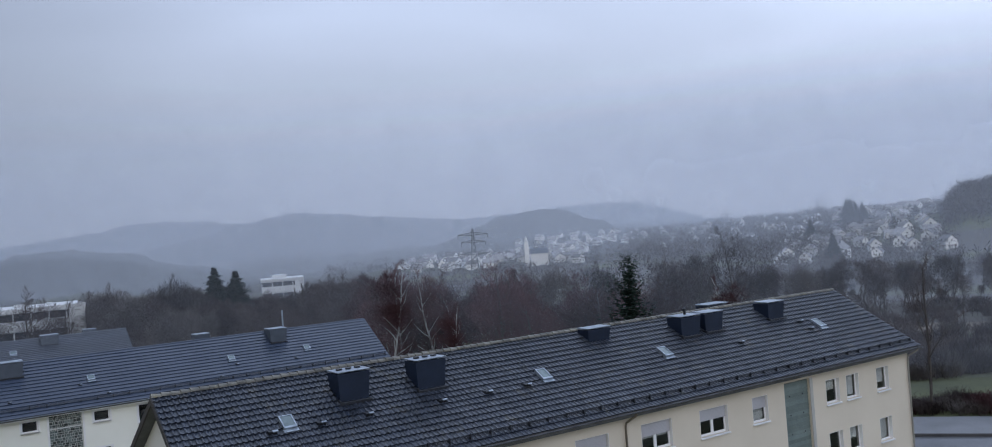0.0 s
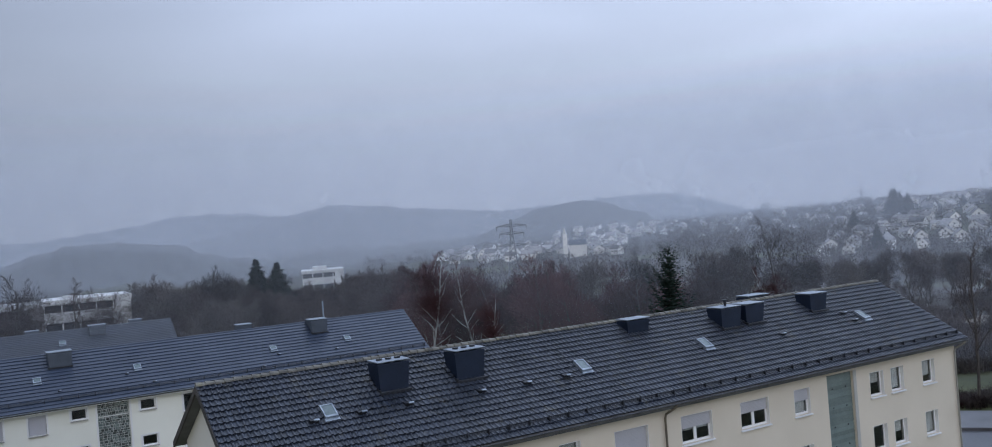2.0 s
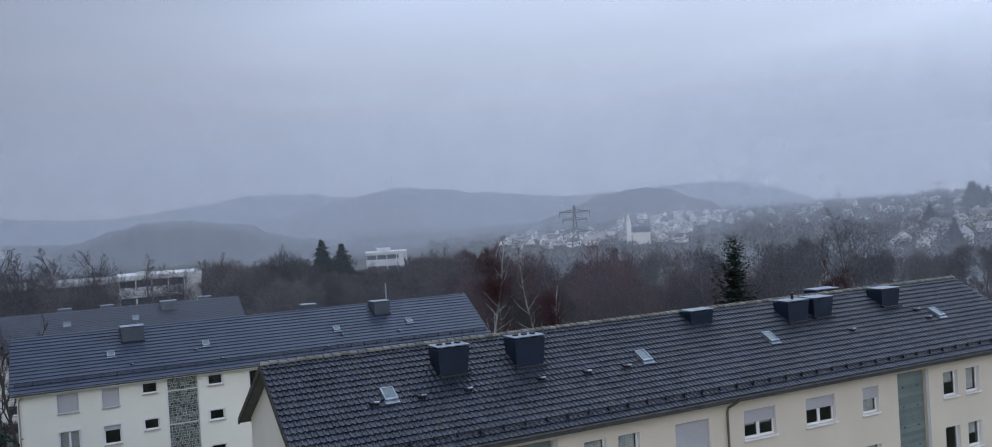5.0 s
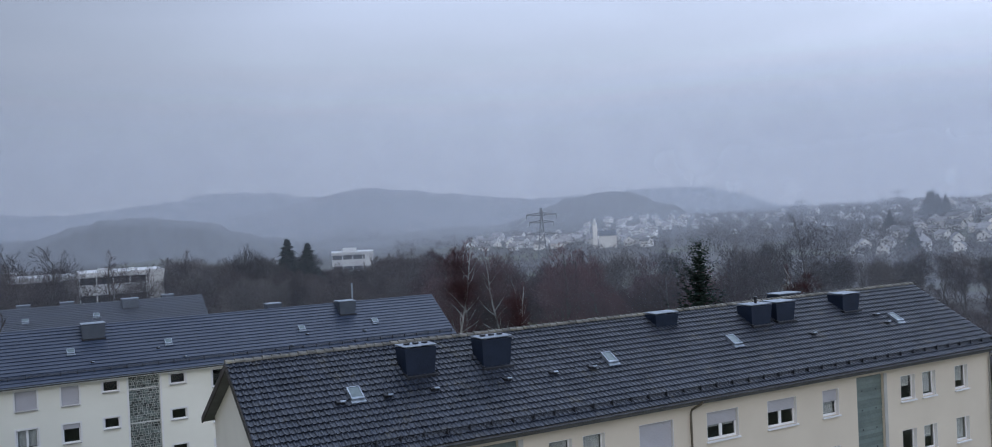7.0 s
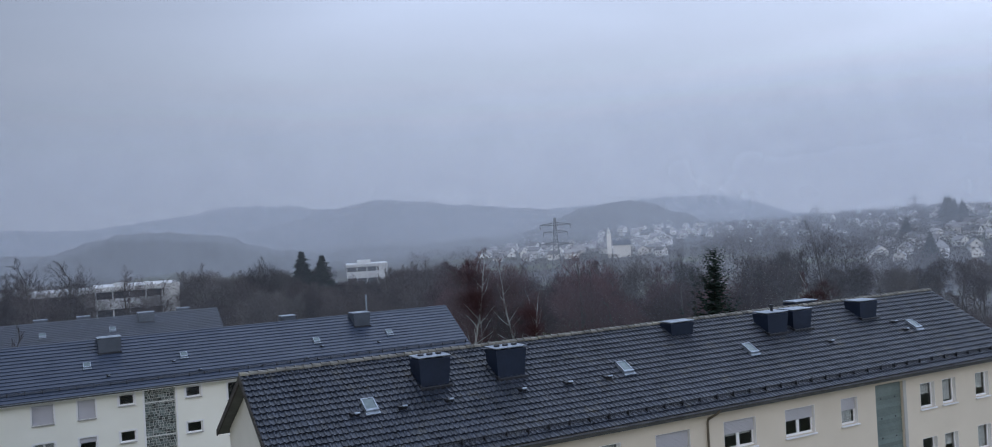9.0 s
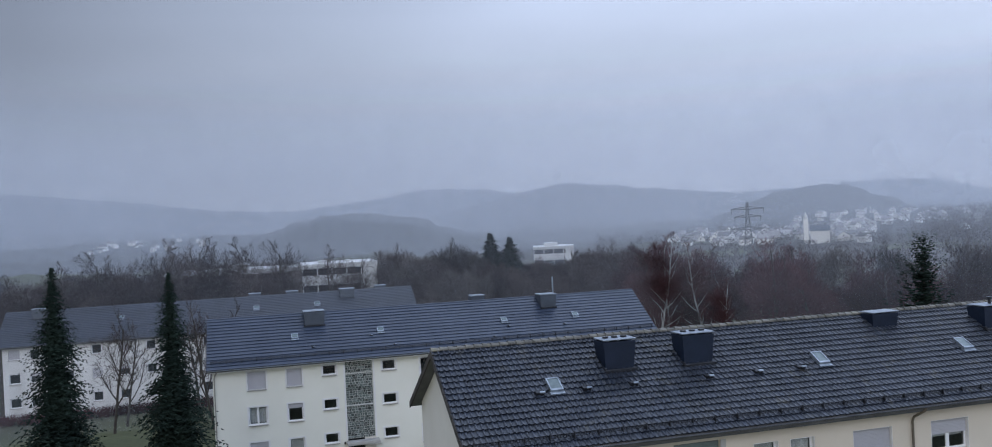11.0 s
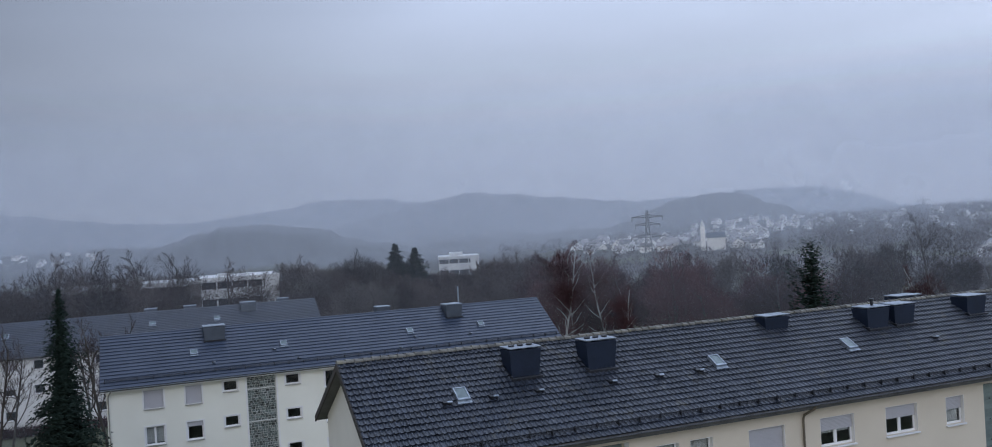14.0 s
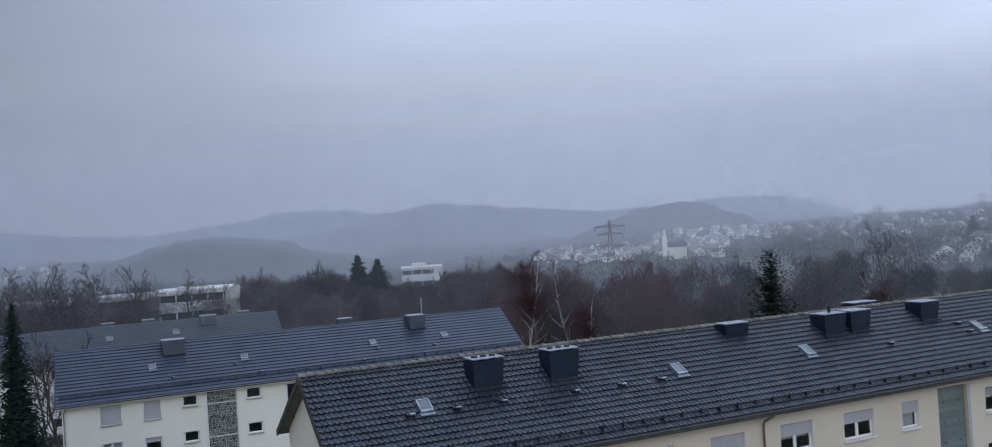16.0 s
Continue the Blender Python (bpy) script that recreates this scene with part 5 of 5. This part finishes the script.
# ---- road and paved yard beyond the near block ----
def paving():
    along, across = Vector((0.627, -0.779, 0)), Vector((0.779, 0.627, 0))
    base = Vector((62.4, 40.2, 0))

    def strip(name, a0, a1, l0, l1, zt, thick, material, label, kind):
        bm = bmesh.new()
        vs = []
        for a in (a0, a1):
            for s in (l0, l1):
                for zz in (zt - thick, zt):
                    p = base + across * a + along * s
                    vs.append(bm.verts.new((p.x, p.y, zz)))
        for f in ((0, 1, 3, 2), (4, 6, 7, 5), (0, 4, 5, 1), (2, 3, 7, 6), (0, 2, 6, 4), (1, 5, 7, 3)):
            bm.faces.new([vs[i] for i in f])
        bmesh.ops.recalc_face_normals(bm, faces=bm.faces)
        tagged(part(name, bm, material), label, name, kind=kind)

    strip("road", -12.0, -0.16, -8, 60, -0.66, 0.5, ASPHALT, "dark wet asphalt road", "structure")
    strip("kerb", -0.15, 0.0, -8, 60, -0.46, 0.5, KERB, "wet stone kerb along the road", "structure")
    strip("pavement", 0.004, 5.8, -8, 60, -0.50, 0.5, PAVING, "pale wet paved yard with puddles", "structure")

    verts, faces = [], []
    for i in range(21):
        for j in range(5):
            x, y = polar(57.0 + 0.5 * i, 149 + 4.2 * j + 1.2 * math.sin(i * 1.3 + j))
            verts.append((x, y, ground_z(x, y) + 0.12 + 0.05 * ((i * 7 + j * 3) % 5)))
    for i in range(20):
        faces += [(i * 5 + j, i * 5 + j + 1, i * 5 + j + 6, i * 5 + j + 5) for j in range(4)]
    tagged(part("track", mesh("track", verts, faces, TRACK, True)), "bare tan earth track across the rough field", "track", kind="structure")


paving()


# ---- the valley: school, offices, church, pylon, town ----
def banded_block(kind, label, length, depth, storeys, storey, m, roof_boxes=(), panel=CONCRETE):
    """A flat-roofed building with bands of windows between white parapets; its long side faces -y."""
    root = new(kind)
    tagged(root, label, "building")
    hgt = storeys * storey
    part("wall", boxes((0, length, 0.25, depth, -6, hgt)), panel, root)
    part("flat_roof", boxes((-0.3, length + 0.3, -0.3, depth + 0.3, hgt + 0.004, hgt + 0.75)), CONCRETE, root)
    for s in range(storeys):
        z = s * storey
        part("parapet", boxes((-0.15, length + 0.15, -0.1, 0.248, z, z + storey * 0.56)), panel, root)
        part("end_bay", boxes((length - 2.3, length + 0.16, -0.3, 0.18, z + storey * 0.565, z + storey * 0.995)), panel, root)
        n = int(length / 2.4)
        for i in range(n):
            a = length * i / n
            part("window", boxes((a + 0.12, a + length / n - 0.12, 0.19, 0.246, z + storey * 0.57, z + storey * 0.95)), DARKGLASS, root)
    for b in roof_boxes:
        part("roof_hut", boxes(b), CONCRETE, root)
    root.matrix_basis = m
    return root


banded_block("school_building", "long white flat-roofed school with bands of windows", 13.2, 12.0, 3, 3.0, pose(9.7, 166.0, 0.65, 0, 0, -3), ((3, 5, 4, 6, 9.752, 10.2), (8, 8.8, 4, 6, 9.752, 10.1)))
banded_block("school_building", "low pale school wing with bands of windows behind bare trees", 23.0, 12.0, 3, 2.95, pose(-13.6, 166.4, 0.5, 0, 0, -1), ((11, 14, 4, 7, 9.61, 10.5),), WINGWALL)
x, y = polar(17.95, 262)
banded_block("office_building", "white flat-roofed office block above the bare trees", 11.4, 12.0, 3, 3.2, pose(x, y, -2.1, 0, 0, -18), ((3.0, 7.0, 4, 8, 10.36, 11.3),))


def house(kind, label, wide, deep, wall_h, roof_h):
    root = new(kind)
    tagged(root, label, "house", "town houses")
    ring = [(0, -5), (deep, -5), (deep, wall_h), (deep / 2, wall_h + roof_h), (0, wall_h)]
    bm = bmesh.new()
    a = [bm.verts.new((p - deep / 2, -wide / 2, q)) for p, q in ring]
    b = [bm.verts.new((p - deep / 2, wide / 2, q)) for p, q in ring]
    bm.faces.new(a)
    bm.faces.new(b[::-1])
    for i in range(5):
        bm.faces.new((a[i], b[i], b[(i + 1) % 5], a[(i + 1) % 5]))
    bmesh.ops.recalc_face_normals(bm, faces=bm.faces)
    part("wall", bm, TOWNWHITE, root)
    bm = bmesh.new()
    k = roof_h / (deep / 2)
    for s in (-1, 1):
        vs = [bm.verts.new((s * q, yy, wall_h + roof_h + 0.25 - k * q - t)) for yy in (-wide / 2 - 0.5, wide / 2 + 0.5) for q, t in ((0, 0), (deep / 2 + 0.6, 0), (deep / 2 + 0.6, 0.2), (0, 0.2))]
        for f in ((0, 1, 5, 4), (1, 2, 6, 5), (2, 3, 7, 6), (0, 3, 2, 1), (4, 5, 6, 7)):
            bm.faces.new([vs[i] for i in f])
    bmesh.ops.recalc_face_normals(bm, faces=bm.faces)
    part("roof", bm, TOWNROOF, root)
    for i in (-1, 1):
        part("window", boxes((i * deep / 4 - 0.6, i * deep / 4 + 0.6, -wide / 2 - 0.06, -wide / 2 - 0.005, 1.0, 2.4)), DARKGLASS, root)
        part("window", boxes((-deep / 2 - 0.06, -deep / 2 - 0.005, i * wide / 4 - 0.7, i * wide / 4 + 0.7, 1.0, 2.4)), DARKGLASS, root)
    part("window", boxes((-0.6, 0.6, -wide / 2 - 0.06, -wide / 2 - 0.005, wall_h - 0.2, wall_h + 1.1)), DARKGLASS, root)
    part("chimney", boxes((0.6, 1.2, 0.5, 1.1, wall_h + roof_h * 0.6, wall_h + roof_h + 0.9)), SLATE, root)
    return root


def town():
    rnd = random.Random(12)
    protos = [house("house", "white gabled house on the misty hillside", *d) for d in ((11, 9, 5.2, 4.2), (13, 10, 5.6, 4.6), (9, 9, 4.2, 4.0), (15, 10, 6.0, 4.4))]
    spots = []
    for az0, az1, r0, r1, count in ((26.5, 38.5, 600, 900, 80), (34, 42, 900, 1080, 34), (42, 50, 720, 1120, 26), (50, 60.5, 440, 630, 46), (53.5, 59.2, 630, 830, 40), (50, 54, 650, 1050, 20)):
        made = 0
        for _ in range(1500):
            az, r = rnd.uniform(az0, az1), rnd.uniform(r0, r1)
            x, y = polar(az, r)
            if az > 58.6 and r > 470 or az < 46 and (ground_z(x, y) - 17.2) / r > -0.012:
                continue
            if made < count and all(abs(r * math.sin(radians(az - b))) > 11 or abs(r - c) > 24 for b, c in spots):
                spots.append((az, r))
                made += 1
    spots += [(rnd.gauss(-5.5, 2.4), rnd.uniform(1060, 1190)) for _ in range(18)]
    for i, (az, r) in enumerate(spots):
        x, y = polar(az, r)
        turn, k = -az + rnd.choice((0, 90, 20, -25, 60, 45)) + rnd.uniform(-12, 12), rnd.uniform(0.66, 1.0)
        p = protos[i % 4]
        z = ground_z(x, y) + 0.6
        if i < 4:
            p.matrix_basis = pose(x, y, z, 0, 0, turn) @ Matrix.Diagonal((0.74, 0.74, 0.74, 1))
        else:
            copy_thing(p, pose(x, y, z, 0, 0, turn) @ Matrix.Diagonal((k, k, k * rnd.uniform(0.75, 1.0), 1)))


town()


def church():
    x, y = polar(34.6, 590)
    root = new("church")
    tagged(root, "white village church with a slender tower in the mist", "church")
    z = ground_z(x, y)
    part("tower", boxes((-2.3, 2.3, -2.3, 2.3, -16, 17)), TOWNWHITE, root)
    bm = bmesh.new()
    bmesh.ops.create_cone(bm, cap_ends=True, segments=8, radius1=2.5, radius2=0.1, depth=7, matrix=Matrix.Translation((0, 0, 20.5)))
    part("spire", bm, CONCRETE, root)
    bm = bmesh.new()
    ring = [(-6, -16), (6, -16), (6, 5), (0, 10), (-6, 5)]
    a = [bm.verts.new((4, p, q)) for p, q in ring]
    b = [bm.verts.new((22, p, q)) for p, q in ring]
    bm.faces.new(a)
    bm.faces.new(b[::-1])
    for i in range(5):
        bm.faces.new((a[i], b[i], b[(i + 1) % 5], a[(i + 1) % 5]))
    bmesh.ops.recalc_face_normals(bm, faces=bm.faces)
    part("nave", bm, TOWNWHITE, root)
    bm = bmesh.new()
    for s in (-1, 1):
        vs = [bm.verts.new(c) for c in ((3.6, 0, 10.4), (22.4, 0, 10.4), (22.4, s * 6.7, 4.8), (3.6, s * 6.7, 4.8))]
        bm.faces.new(vs if s < 0 else vs[::-1])
    part("roof", bm, GREYCLAD, root)
    root.matrix_basis = pose(x, y, -3.0, 0, 0, -34.6) @ Matrix.Diagonal((0.62, 0.62, 0.62, 1))


church()


def pylon(az, r, top_z, arms, label):
    root = new("power_pylon")
    tagged(root, label, "pylon", "power pylons")
    x, y = polar(az, r)
    base = ground_z(x, y) - 1
    hgt = top_z - base
    bm = bmesh.new()

    def half(z):
        return 0.4 + 2.6 * (1 - z / hgt) ** 1.5

    def bar(p, q, t=0.16):
        p, q = Vector(p), Vector(q)
        m = Matrix.Translation(p) @ (q - p).to_track_quat("Z", "Y").to_matrix().to_4x4()
        box(bm, -t, t, -t, t, 0, (q - p).length, m)

    levels = [hgt * i / 9 for i in range(10)]
    for a, b in zip(levels, levels[1:]):
        ha, hb = half(a), half(b)
        c = ((-1, -1), (1, -1), (1, 1), (-1, 1))
        for i in range(4):
            (p, q), (s, u) = c[i], c[(i + 1) % 4]
            bar((p * ha, q * ha, a), (p * hb, q * hb, b), 0.2)
            bar((p * ha, q * ha, a), (s * hb, u * hb, b), 0.13)
            bar((s * ha, u * ha, a), (p * hb, q * hb, b), 0.13)
    part("mast", bm, STEEL, root)
    for down, reach in arms:
        bm = bmesh.new()
        z = hgt - down
        for s in (-1, 1):
            bar((0, -0.4, z + 1.0), (s * reach, 0, z), 0.2)
            bar((0, 0.4, z - 0.4), (s * reach, 0, z), 0.24)
            bar((s * reach * 0.5, 0, z), (s * reach * 0.5, 0, z + 0.6), 0.1)
            bar((s * reach, 0, z), (s * reach, 0, z - 2.2), 0.2)
        part("cross_arm", bm, STEEL, root)
    root.matrix_basis = pose(x, y, base, 0, 0, -az)


pylon(31.25, 450, 19.2, ((3.2, 7.5), (7.0, 6.0), (12.9, 8.2)), "steel lattice power pylon above the wood")
pylon(47.17, 900, 19.4, ((3.5, 6.0), (8, 7.0)), "faint steel lattice power pylon in the mist")
pylon(52.5, 950, 25.0, ((4, 7.0), (10, 8.0)), "faint steel lattice power pylon in the mist")
